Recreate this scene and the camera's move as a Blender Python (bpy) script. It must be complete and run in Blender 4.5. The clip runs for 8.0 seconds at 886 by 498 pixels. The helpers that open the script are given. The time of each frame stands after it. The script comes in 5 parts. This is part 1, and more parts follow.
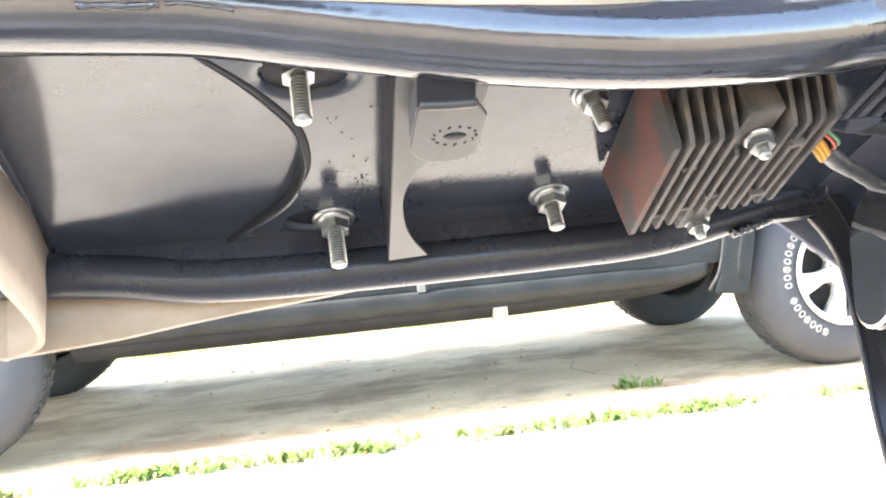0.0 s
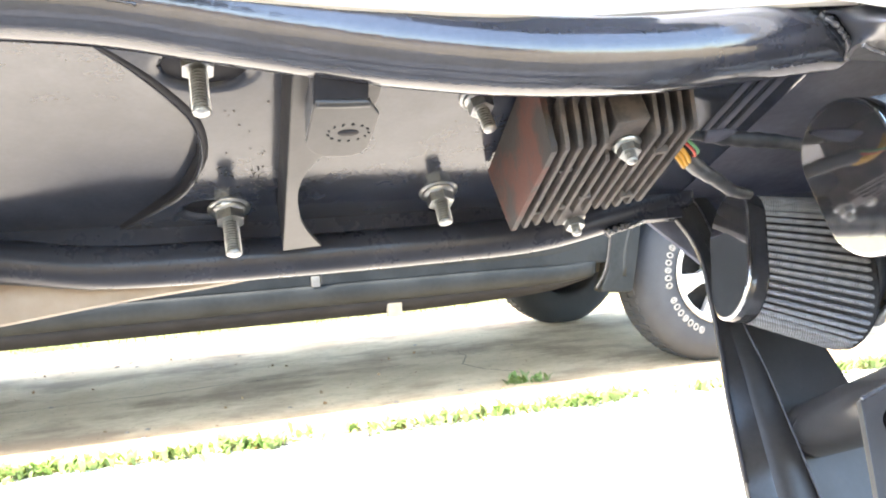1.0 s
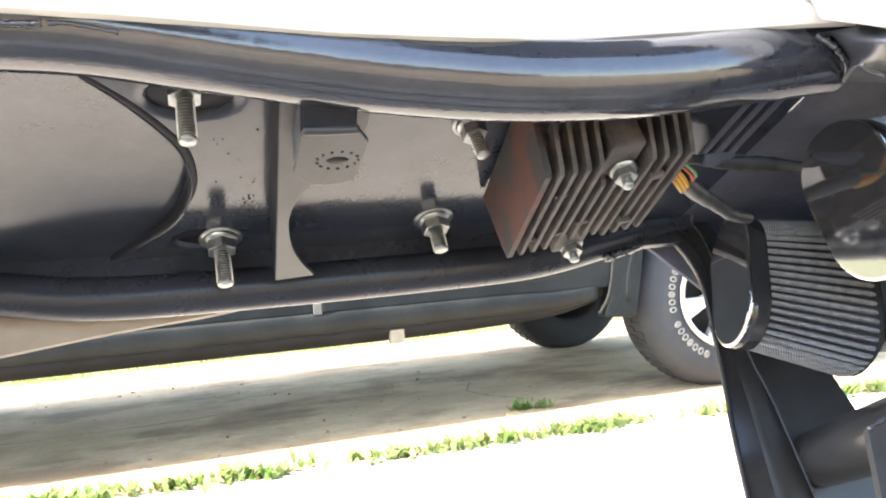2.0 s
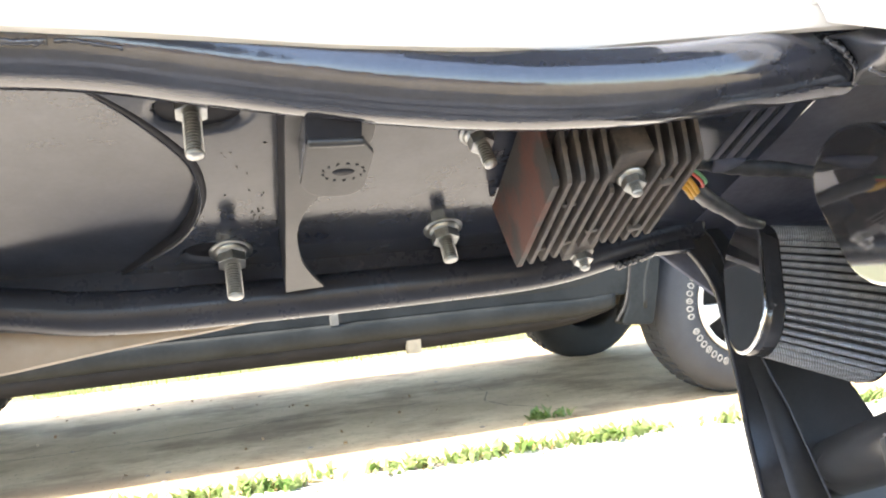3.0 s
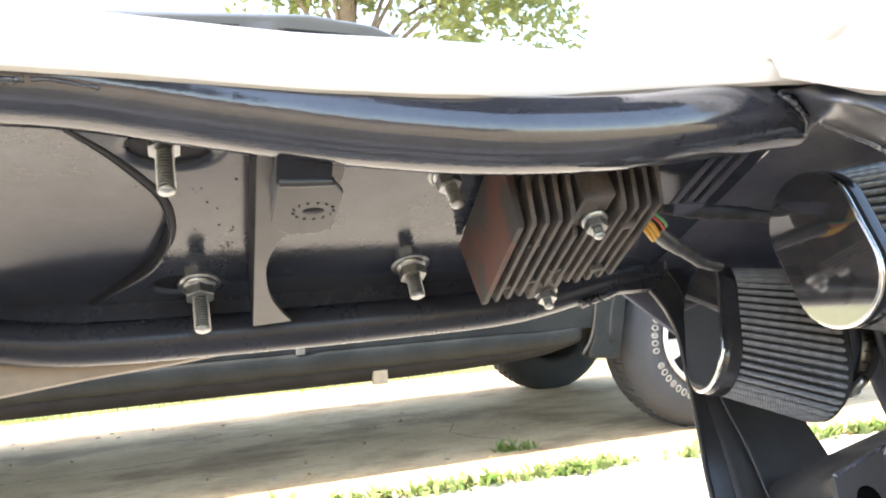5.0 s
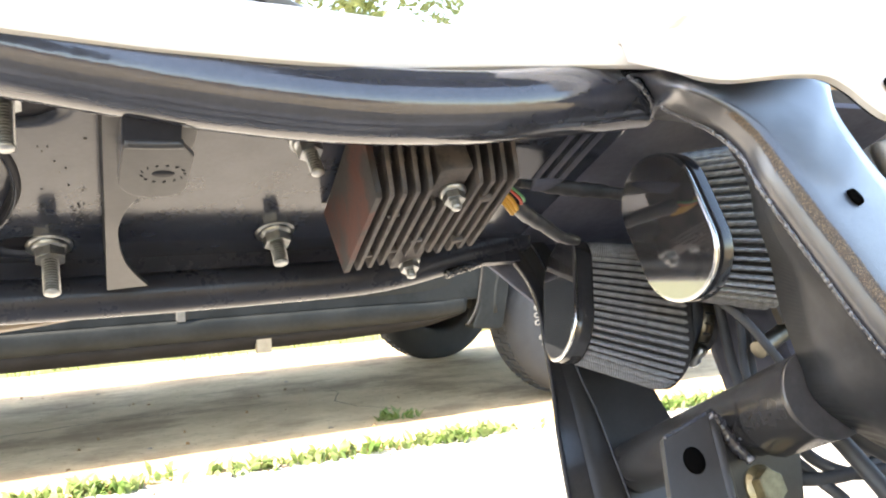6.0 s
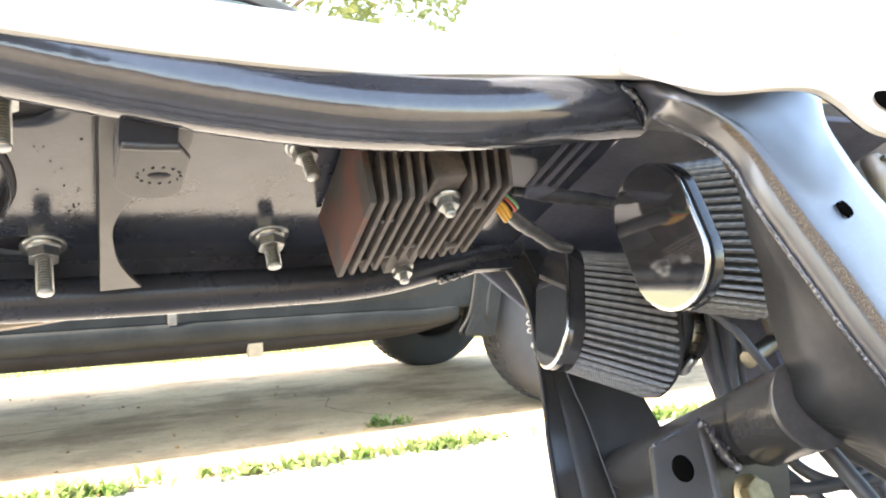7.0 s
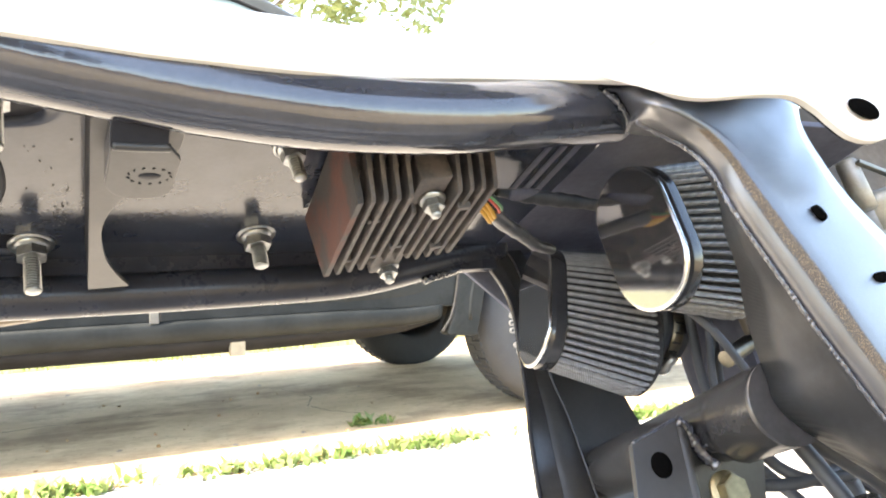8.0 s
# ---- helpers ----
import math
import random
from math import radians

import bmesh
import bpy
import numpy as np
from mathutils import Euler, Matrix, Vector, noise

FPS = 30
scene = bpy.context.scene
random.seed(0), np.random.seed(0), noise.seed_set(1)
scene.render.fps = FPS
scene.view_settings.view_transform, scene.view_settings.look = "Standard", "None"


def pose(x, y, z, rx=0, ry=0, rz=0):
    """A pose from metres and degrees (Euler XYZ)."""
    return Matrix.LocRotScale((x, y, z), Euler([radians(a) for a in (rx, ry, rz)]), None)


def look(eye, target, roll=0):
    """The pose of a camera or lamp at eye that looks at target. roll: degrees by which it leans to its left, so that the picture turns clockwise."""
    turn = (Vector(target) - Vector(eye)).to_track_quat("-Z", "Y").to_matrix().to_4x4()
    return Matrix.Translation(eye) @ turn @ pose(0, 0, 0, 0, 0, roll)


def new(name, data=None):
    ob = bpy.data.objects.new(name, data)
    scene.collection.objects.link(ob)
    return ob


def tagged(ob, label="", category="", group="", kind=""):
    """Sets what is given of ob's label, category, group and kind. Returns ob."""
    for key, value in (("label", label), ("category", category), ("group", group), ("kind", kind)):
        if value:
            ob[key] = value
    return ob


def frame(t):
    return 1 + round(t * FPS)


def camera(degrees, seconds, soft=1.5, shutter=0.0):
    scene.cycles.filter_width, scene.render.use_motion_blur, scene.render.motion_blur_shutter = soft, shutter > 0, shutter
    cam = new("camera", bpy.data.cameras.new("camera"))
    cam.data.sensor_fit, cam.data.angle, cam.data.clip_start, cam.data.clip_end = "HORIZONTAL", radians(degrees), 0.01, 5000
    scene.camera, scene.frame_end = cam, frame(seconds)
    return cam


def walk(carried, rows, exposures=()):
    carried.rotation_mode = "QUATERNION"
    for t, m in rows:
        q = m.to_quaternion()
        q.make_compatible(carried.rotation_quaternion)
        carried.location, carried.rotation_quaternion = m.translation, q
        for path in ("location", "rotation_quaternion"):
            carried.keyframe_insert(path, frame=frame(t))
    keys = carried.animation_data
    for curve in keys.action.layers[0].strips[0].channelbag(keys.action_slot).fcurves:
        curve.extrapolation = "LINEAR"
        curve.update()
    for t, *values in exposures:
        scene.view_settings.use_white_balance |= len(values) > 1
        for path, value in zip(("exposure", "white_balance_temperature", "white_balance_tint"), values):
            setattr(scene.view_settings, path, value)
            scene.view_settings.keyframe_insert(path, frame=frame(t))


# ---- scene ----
cam = camera(56.14, 8.0, soft=2.0)
PATH = [
    (0.0, -0.0000, -0.0000, 0.7055, -1.929, 4.878, -11.203),
    (0.3, -0.0044, -0.0125, 0.7037, -2.295, 3.890, -13.542),
    (0.5, -0.0015, -0.0150, 0.7011, -2.713, 3.904, -16.174),
    (1.0, -0.0029, -0.0223, 0.7038, -2.671, 3.460, -18.309),
    (1.5, -0.0005, -0.0152, 0.7044, -1.386, 3.604, -18.249),
    (2.8, 0.0083, -0.0181, 0.7044, -0.587, 5.006, -17.510),
    (3.0, 0.0078, -0.0166, 0.7044, -0.139, 4.769, -16.964),
    (3.5, 0.0040, -0.0200, 0.7081, 0.790, 3.949, -16.412),
    (4.0, 0.0015, -0.0209, 0.7108, 1.157, 3.756, -16.091),
    (4.2, 0.0018, -0.0211, 0.7072, 1.256, 3.812, -16.064),
    (5.3, 0.0139, -0.0297, 0.7099, 2.088, 3.440, -21.863),
    (5.5, 0.0191, -0.0353, 0.7134, 2.034, 3.084, -24.011),
    (6.0, 0.0194, -0.0357, 0.7068, -0.692, 2.394, -26.560),
    (6.5, 0.0156, -0.0335, 0.7060, -0.314, 1.435, -26.997),
    (7.0, 0.0183, -0.0378, 0.7062, -0.219, 1.544, -27.015),
    (7.5, 0.0158, -0.0417, 0.7066, 0.022, 1.046, -28.375),
    (8.0, 0.0139, -0.0437, 0.7069, -0.294, 1.249, -28.190),
]
walk(cam, [(t, pose(x, y, z, 90 + tilt, lean, turn)) for t, x, y, z, tilt, lean, turn in PATH],
     exposures=[(0.0, 3.88, 7100, 10), (1.0, 3.78, 7150, 10), (1.4, 3.13, 7250, 10), (3.0, 3.13, 7300, 10), (4.2, 3.21, 7350, 10), (5.4, 2.82, 7700, 10), (6.4, 3.22, 7800, 10), (8.0, 3.36, 7850, 10)])

# ---- light ----
SUN_FROM = Vector((-0.55, -0.06, 1.0)).normalized()
world = bpy.data.worlds.new("sky")
scene.world = world
world.use_nodes = True
wn = world.node_tree
sky = wn.nodes.new("ShaderNodeTexSky")
sky.sky_type = "NISHITA"
sky.sun_disc = False
sky.sun_elevation = math.asin(SUN_FROM.z)
sky.sun_rotation = math.atan2(SUN_FROM.x, SUN_FROM.y)
sky.air_density, sky.dust_density, sky.ozone_density = 1.0, 1.8, 0.6
haze = wn.nodes.new("ShaderNodeHueSaturation")
haze.inputs["Saturation"].default_value = 1.05
wn.links.new(sky.outputs[0], haze.inputs["Color"])
wn.links.new(haze.outputs[0], wn.nodes["Background"].inputs[0])
wn.nodes["Background"].inputs[1].default_value = 0.15
sun_data = bpy.data.lights.new("sun", "SUN")
sun_data.energy, sun_data.angle, sun_data.color = 2.7, radians(1.0), (1.0, 0.97, 0.92)
sun = new("sun", sun_data)
sun.matrix_world = look(SUN_FROM * 30, (0, 0, 0))


# ---- materials ----
def mat(name, colour, rough=0.5, metal=0.0, coat=0.0, spots=None, scale=40.0, amount=0.25, bump=0.0, bump_scale=300.0, spec=0.5, vary=0.0):
    """A surface with stains at a large and grain at a small scale; spots: a second colour mixed in by the stains."""
    m = bpy.data.materials.new(name)
    m.use_nodes = True
    nt = m.node_tree
    b = nt.nodes["Principled BSDF"]
    co = nt.nodes.new("ShaderNodeTexCoord")
    big = nt.nodes.new("ShaderNodeTexNoise")
    big.inputs["Scale"].default_value, big.inputs["Detail"].default_value = scale, 6
    fine = nt.nodes.new("ShaderNodeTexNoise")
    fine.inputs["Scale"].default_value, fine.inputs["Detail"].default_value = scale * 9, 3
    add = nt.nodes.new("ShaderNodeMath")
    add.operation = "MULTIPLY_ADD"
    add.inputs[1].default_value = 0.35
    ramp = nt.nodes.new("ShaderNodeValToRGB")
    ramp.color_ramp.elements[0].position, ramp.color_ramp.elements[1].position = 0.45, 0.85
    other = spots if spots else tuple(c * (1 - amount) for c in colour)
    ramp.color_ramp.elements[0].color = (*colour, 1)
    ramp.color_ramp.elements[1].color = (*other, 1)
    nt.links.new(co.outputs["Object"], big.inputs["Vector"])
    nt.links.new(co.outputs["Object"], fine.inputs["Vector"])
    nt.links.new(fine.outputs["Fac"], add.inputs[0])
    nt.links.new(big.outputs["Fac"], add.inputs[2])
    nt.links.new(add.outputs[0], ramp.inputs[0])
    col = ramp.outputs[0]
    if vary:
        info = nt.nodes.new("ShaderNodeObjectInfo")
        hsv = nt.nodes.new("ShaderNodeHueSaturation")
        mr = nt.nodes.new("ShaderNodeMapRange")
        mr.inputs["To Min"].default_value, mr.inputs["To Max"].default_value = 1 - vary, 1 + vary
        nt.links.new(info.outputs["Random"], mr.inputs["Value"])
        nt.links.new(mr.outputs[0], hsv.inputs["Value"])
        nt.links.new(col, hsv.inputs["Color"])
        col = hsv.outputs[0]
    nt.links.new(col, b.inputs["Base Color"])
    rr = nt.nodes.new("ShaderNodeMapRange")
    rr.inputs["To Min"].default_value, rr.inputs["To Max"].default_value = rough * 0.75, min(1, rough * 1.25)
    nt.links.new(add.outputs[0], rr.inputs["Value"])
    nt.links.new(rr.outputs[0], b.inputs["Roughness"])
    b.inputs["Metallic"].default_value = metal
    b.inputs["Specular IOR Level"].default_value = spec
    if coat:
        b.inputs["Coat Weight"].default_value, b.inputs["Coat Roughness"].default_value = coat, 0.04
    if bump:
        bt = nt.nodes.new("ShaderNodeTexNoise")
        bt.inputs["Scale"].default_value, bt.inputs["Detail"].default_value = bump_scale, 4
        bn = nt.nodes.new("ShaderNodeBump")
        bn.inputs["Strength"].default_value, bn.inputs["Distance"].default_value = bump, 0.001
        nt.links.new(co.outputs["Object"], bt.inputs["Vector"])
        nt.links.new(bt.outputs["Fac"], bn.inputs["Height"])
        nt.links.new(bn.outputs[0], b.inputs["Normal"])
    return m


BLACK = mat("black gloss paint", (0.040, 0.043, 0.055), 0.10, amount=0.3, bump=0.09, bump_scale=240, spec=1.0)
PANPAINT = mat("thin black gloss paint", (0.036, 0.043, 0.061), 0.12, amount=0.3, bump=0.05, bump_scale=160, spec=0.55)
FLANGE = mat("dull black paint", (0.030, 0.032, 0.036), 0.36, amount=0.4, spec=0.20, scale=25, bump=0.05, bump_scale=300)
PRESSED = mat("black gloss paint with dust", (0.034, 0.036, 0.044), 0.31, amount=0.3, spec=1.0, bump=0.22, bump_scale=2600)
SATIN = mat("black satin paint", (0.042, 0.042, 0.045), 0.20, amount=0.4, spec=0.7, bump=0.05, bump_scale=260)
FARPAINT = mat("dusty black paint", (0.034, 0.037, 0.050), 0.26, amount=0.4, spec=0.35, bump=0.06, bump_scale=200)
STRAPPAINT = mat("grey black paint", (0.036, 0.036, 0.038), 0.35, amount=0.3, bump=0.05)
WHITE = mat("white gelcoat", (0.74, 0.70, 0.65), 0.3, amount=0.06, scale=12)
ZINC = mat("zinc plated steel", (0.46, 0.47, 0.46), 0.30, metal=0.9, scale=300, amount=0.3, bump=0.05, bump_scale=900)
THREAD = mat("dull darker zinc in the thread roots", (0.16, 0.16, 0.15), 0.45, metal=0.8, scale=300, amount=0.4)
REG = mat("weathered cast aluminium", (0.048, 0.045, 0.048), 0.6, metal=0.2, spots=(0.100, 0.087, 0.083), scale=90, bump=0.25, bump_scale=900)
REGRED = mat("reddish worn cast face", (0.028, 0.026, 0.027), 0.6, metal=0.2, spots=(0.090, 0.036, 0.029), scale=34, bump=0.25, bump_scale=900)
CHROME = mat("dusty black chrome", (0.38, 0.39, 0.43), 0.05, metal=0.955, amount=0.15, scale=30)
BRIGHT = mat("polished chrome", (0.82, 0.82, 0.8), 0.06, metal=1.0, amount=0.1)
BANDS = mat("black band", (0.030, 0.031, 0.036), 0.12, amount=0.3, spec=0.6)
RUBBER = mat("black rubber", (0.046, 0.050, 0.060), 0.5, amount=0.3, bump=0.1)
MESHCLOTH = mat("grey filter gauze", (0.245, 0.252, 0.275), 0.40, amount=0.35, scale=300, spec=0.7)
MEDIA = mat("dark pleated filter cotton", (0.028, 0.028, 0.032), 0.8, amount=0.4, scale=400)
CLAMPS = mat("dark passivated steel", (0.16, 0.14, 0.11), 0.35, metal=1.0, scale=200)
BRASS = mat("dull brassy plated steel", (0.36, 0.31, 0.19), 0.4, metal=0.9, scale=200, amount=0.4)
STEEL = mat("dull stainless steel", (0.26, 0.245, 0.20), 0.35, metal=1.0, scale=200)
CAST = mat("grey cast alloy", (0.36, 0.35, 0.32), 0.45, metal=0.6, scale=80, bump=0.3, bump_scale=500)
YELLOW = mat("yellow wire", (0.62, 0.33, 0.04), 0.45, amount=0.2)
RED = mat("red wire", (0.55, 0.06, 0.04), 0.45, amount=0.2)
GREEN = mat("green wire", (0.08, 0.25, 0.1), 0.45, amount=0.2)
TAPE = mat("black loom tape", (0.064, 0.066, 0.074), 0.42, amount=0.5, bump=0.4, bump_scale=120)
# Cab and hood paint, lightened for the sky sheen and haze on them.
LITPAINT = mat("dark green grey car paint lightened for sky sheen", (0.034, 0.041, 0.048), 0.30, coat=0.9, spots=(0.052, 0.059, 0.065), scale=3, amount=0.3)
# Same paint on the flank: dusty, and darkened for the shade there.
SHADEPAINT = mat("dusty dark green grey car paint darkened for flank shade", (0.0065, 0.0090, 0.0105), 0.55, spots=(0.015, 0.018, 0.0195), scale=7, amount=0.3, spec=0.22, bump=0.15, bump_scale=200)
TRIM = mat("grey black plastic", (0.011, 0.012, 0.015), 0.65, amount=0.4, scale=8, spec=0.2)
TYRE = mat("dusty tyre rubber", (0.024, 0.029, 0.037), 0.8, spots=(0.040, 0.045, 0.053), scale=14, bump=0.3)
ALLOY = mat("silver alloy wheel", (0.62, 0.62, 0.6), 0.4, metal=0.5, scale=20, amount=0.2)
LETTER = mat("white tyre lettering", (0.21, 0.21, 0.205), 0.7, amount=0.2, scale=60)
TUNNEL = mat("dusty grey brown panel", (0.10, 0.088, 0.075), 0.75, spots=(0.06, 0.052, 0.045), scale=25, spec=0.2)
CLIP = mat("dull grey clip", (0.12, 0.12, 0.115), 0.6)
TAG = mat("yellowed plastic tag", (0.30, 0.27, 0.21), 0.6)
DARKIN = mat("dark underside", (0.022, 0.022, 0.023), 0.8)
# Black plastic whose colour is lifted for the veil of lens glare.
VEILED = mat("black plastic lightened for lens veil", (0.118, 0.126, 0.170), 0.55, spec=0.12, scale=25, amount=0.35)
# Black for spots that lie in shade or mirror something dark.
SHADOWBLACK = mat("black paint darkened for shade", (0.022, 0.023, 0.029), 0.5, spec=0.12)
# Discs of this black stand for the shade inside drilled holes.
HOLE = mat("black for the shade inside a hole", (0.003, 0.003, 0.003), 0.9, spec=0.0)
# Both panes are opaque; the sky's brightness is put into their colour.
GLASS = mat("tinted glass lightened for sky reflection", (0.085, 0.096, 0.115), 0.03, amount=0.1, spec=0.9)
SKYGLASS = mat("window glass painted pale as bright sky", (0.19, 0.245, 0.26), 0.03, amount=0.1)
BARK = mat("bark", (0.30, 0.24, 0.18), 0.9, spots=(0.16, 0.12, 0.09), scale=8, bump=0.8, bump_scale=30)


PRESSED.node_tree.nodes["Principled BSDF"].inputs["Coat Weight"].default_value = 0.7
PRESSED.node_tree.nodes["Principled BSDF"].inputs["Coat Roughness"].default_value = 0.22


def patchy(m, low, high):
    """Harder edges to the stains of a surface."""
    for n in m.node_tree.nodes:
        if n.type == "VALTORGB":
            n.color_ramp.elements[0].position, n.color_ramp.elements[1].position = low, high


patchy(REGRED, 0.60, 0.78)
patchy(REG, 0.58, 0.80)
patchy(SHADEPAINT, 0.58, 0.80)
patchy(FLANGE, 0.56, 0.80)


def leafy(name, colour, spots, scale, clear=0.45):
    """Thin leaves that let light through."""
    m = mat(name, colour, 0.5, spots=spots, scale=scale, vary=0.1)
    nt = m.node_tree
    b, out = nt.nodes["Principled BSDF"], nt.nodes["Material Output"]
    tr, mix = nt.nodes.new("ShaderNodeBsdfTranslucent"), nt.nodes.new("ShaderNodeMixShader")
    nt.links.new(b.inputs["Base Color"].links[0].from_socket, tr.inputs["Color"])
    mix.inputs[0].default_value = clear
    nt.links.new(b.outputs[0], mix.inputs[1])
    nt.links.new(tr.outputs[0], mix.inputs[2])
    nt.links.new(mix.outputs[0], out.inputs["Surface"])
    return m


def earth_sheen(name, colour, glint):
    """Painted brown earth reflection; its grains thin out by the mesh's own cover value."""
    m = mat(name, colour, 0.38, metal=0.35, spots=glint, scale=1900, bump=0.9, bump_scale=2200, spec=0.9)
    nt = m.node_tree
    b, out = nt.nodes["Principled BSDF"], nt.nodes["Material Output"]
    cover, grain = nt.nodes.new("ShaderNodeAttribute"), nt.nodes.new("ShaderNodeTexNoise")
    cover.attribute_name = "cover"
    grain.inputs["Scale"].default_value, grain.inputs["Detail"].default_value = 2600, 2
    less, clear, mix = nt.nodes.new("ShaderNodeMath"), nt.nodes.new("ShaderNodeBsdfTransparent"), nt.nodes.new("ShaderNodeMixShader")
    less.operation = "LESS_THAN"
    nt.links.new(b.inputs["Normal"].links[0].from_node.inputs["Height"].links[0].from_node.inputs["Vector"].links[0].from_socket, grain.inputs["Vector"])
    nt.links.new(grain.outputs["Fac"], less.inputs[0])
    nt.links.new(cover.outputs["Fac"], less.inputs[1])
    nt.links.new(less.outputs[0], mix.inputs[0])
    nt.links.new(clear.outputs[0], mix.inputs[1])
    nt.links.new(b.outputs[0], mix.inputs[2])
    nt.links.new(mix.outputs[0], out.inputs["Surface"])
    return m


EARTHSHEEN = earth_sheen("painted brown earth reflection in grains", (0.036, 0.024, 0.016), (0.21, 0.15, 0.095))
patchy(EARTHSHEEN, 0.66, 0.80)
GRASS = leafy("weed green", (0.14, 0.27, 0.06), (0.30, 0.33, 0.15), 18)
DRYBITS = leafy("withered leaves", (0.24, 0.12, 0.05), (0.36, 0.24, 0.12), 30, 0.2)
PEBBLE = mat("mixed small stones", (0.42, 0.36, 0.29), 0.85, spots=(0.16, 0.12, 0.09), scale=4, bump=0.4, bump_scale=300)
# Inner side of the cowl, beiger and darker than its white gelcoat.
BEIGE = mat("beige fibreglass", (0.40, 0.335, 0.28), 0.5, spots=(0.30, 0.24, 0.19), scale=14)
LEAF = leafy("tree leaves", (0.22, 0.27, 0.11), (0.40, 0.42, 0.22), 3, 0.55)
# Leaves of the unseen trees, extra dark so that they mirror dark.
DENSE = leafy("dark dense leaves", (0.035, 0.05, 0.018), (0.05, 0.07, 0.02), 3, 0.12)
HOUSE = mat("tan siding", (0.50, 0.30, 0.14), 0.7, amount=0.2, scale=3)
ROOF = mat("brown shingles", (0.13, 0.095, 0.07), 0.9, amount=0.4, scale=6)


def concrete():
    m = mat("pale new concrete", (0.52, 0.51, 0.49), 0.85, spots=(0.43, 0.42, 0.395), scale=1.3, bump=0.5, bump_scale=90)
    return m


def old_concrete():
    """Older beige concrete with long dirt stains drawn out along the drive, and pits."""
    m = mat("old stained concrete", (0.69, 0.525, 0.315), 0.9, spots=(0.51, 0.375, 0.22), scale=3.2, bump=0.9, bump_scale=70)
    nt = m.node_tree
    b = nt.nodes["Principled BSDF"]
    src = b.inputs["Base Color"].links[0].from_socket
    co = nt.nodes.new("ShaderNodeTexCoord")
    mp = nt.nodes.new("ShaderNodeMapping")
    mp.inputs["Scale"].default_value = (0.85, 1.5, 1.0)
    st = nt.nodes.new("ShaderNodeTexNoise")
    st.inputs["Scale"].default_value, st.inputs["Detail"].default_value = 1.5, 9
    st.inputs["Roughness"].default_value = 0.68
    ramp = nt.nodes.new("ShaderNodeValToRGB")
    ramp.color_ramp.elements[0].position, ramp.color_ramp.elements[1].position = 0.47, 0.62
    pit = nt.nodes.new("ShaderNodeTexVoronoi")
    pit.inputs["Scale"].default_value = 26
    pr = nt.nodes.new("ShaderNodeValToRGB")
    pr.color_ramp.elements[0].position, pr.color_ramp.elements[1].position = 0.08, 0.16
    pr.color_ramp.elements[0].color, pr.color_ramp.elements[1].color = (0.5, 0.5, 0.5, 1), (1, 1, 1, 1)
    mix, mul = nt.nodes.new("ShaderNodeMix"), nt.nodes.new("ShaderNodeMix")
    for q in (mix, mul):
        q.data_type = "RGBA"
    mul.blend_type = "MULTIPLY"
    mul.inputs["Factor"].default_value = 0.8
    nt.links.new(co.outputs["Object"], mp.inputs["Vector"])
    nt.links.new(mp.outputs[0], st.inputs["Vector"])
    nt.links.new(co.outputs["Object"], pit.inputs["Vector"])
    nt.links.new(st.outputs["Fac"], ramp.inputs[0])
    nt.links.new(ramp.outputs[0], mix.inputs["Factor"])
    nt.links.new(src, mix.inputs["A"])
    mix.inputs["B"].default_value = (0.31, 0.213, 0.122, 1)
    nt.links.new(pit.outputs["Distance"], pr.inputs[0])
    nt.links.new(mix.outputs["Result"], mul.inputs["A"])
    nt.links.new(pr.outputs[0], mul.inputs["B"])
    nt.links.new(mul.outputs["Result"], b.inputs["Base Color"])
    return m




def woven(m):
    """Fine wire gauze: pale threads crossing the pleats every 1.4 mm."""
    nt = m.node_tree
    b = nt.nodes["Principled BSDF"]
    src = b.inputs["Base Color"].links[0].from_socket
    co = nt.nodes.new("ShaderNodeTexCoord")
    mul = nt.nodes.new("ShaderNodeMath")
    mul.operation = "MULTIPLY"
    mul.inputs[1].default_value = 1.0
    w = nt.nodes.new("ShaderNodeTexWave")
    w.bands_direction = "X"
    w.inputs["Scale"].default_value, w.inputs["Distortion"].default_value = 225, 0.9
    nt.links.new(co.outputs["Object"], w.inputs["Vector"])
    nt.links.new(w.outputs["Fac"], mul.inputs[0])
    ramp = nt.nodes.new("ShaderNodeValToRGB")
    ramp.color_ramp.elements[0].position, ramp.color_ramp.elements[1].position = 0.05, 0.5
    ramp.color_ramp.elements[0].color = (0.38, 0.38, 0.39, 1)
    ramp.color_ramp.elements[1].color = (1.5, 1.5, 1.5, 1)
    mix = nt.nodes.new("ShaderNodeMix")
    mix.data_type, mix.blend_type = "RGBA", "MULTIPLY"
    mix.inputs["Factor"].default_value = 1.0
    nt.links.new(mul.outputs[0], ramp.inputs[0])
    nt.links.new(src, mix.inputs["A"])
    nt.links.new(ramp.outputs[0], mix.inputs["B"])
    nt.links.new(mix.outputs["Result"], b.inputs["Base Color"])
    return m


woven(MESHCLOTH)
CONCRETE = concrete()
OLD = old_concrete()
APRON = mat("darker tan concrete", (0.42, 0.39, 0.35), 0.9, spots=(0.33, 0.30, 0.26), scale=2.2, bump=0.7, bump_scale=80)
DRY = mat("dry tan grass and soil", (0.32, 0.25, 0.155), 0.95, spots=(0.22, 0.175, 0.10), scale=2.5, bump=0.8, bump_scale=60)
LAWN = mat("lawn soil and grass", (0.10, 0.14, 0.035), 0.9, spots=(0.20, 0.16, 0.08), scale=3, bump=0.8, bump_scale=40)


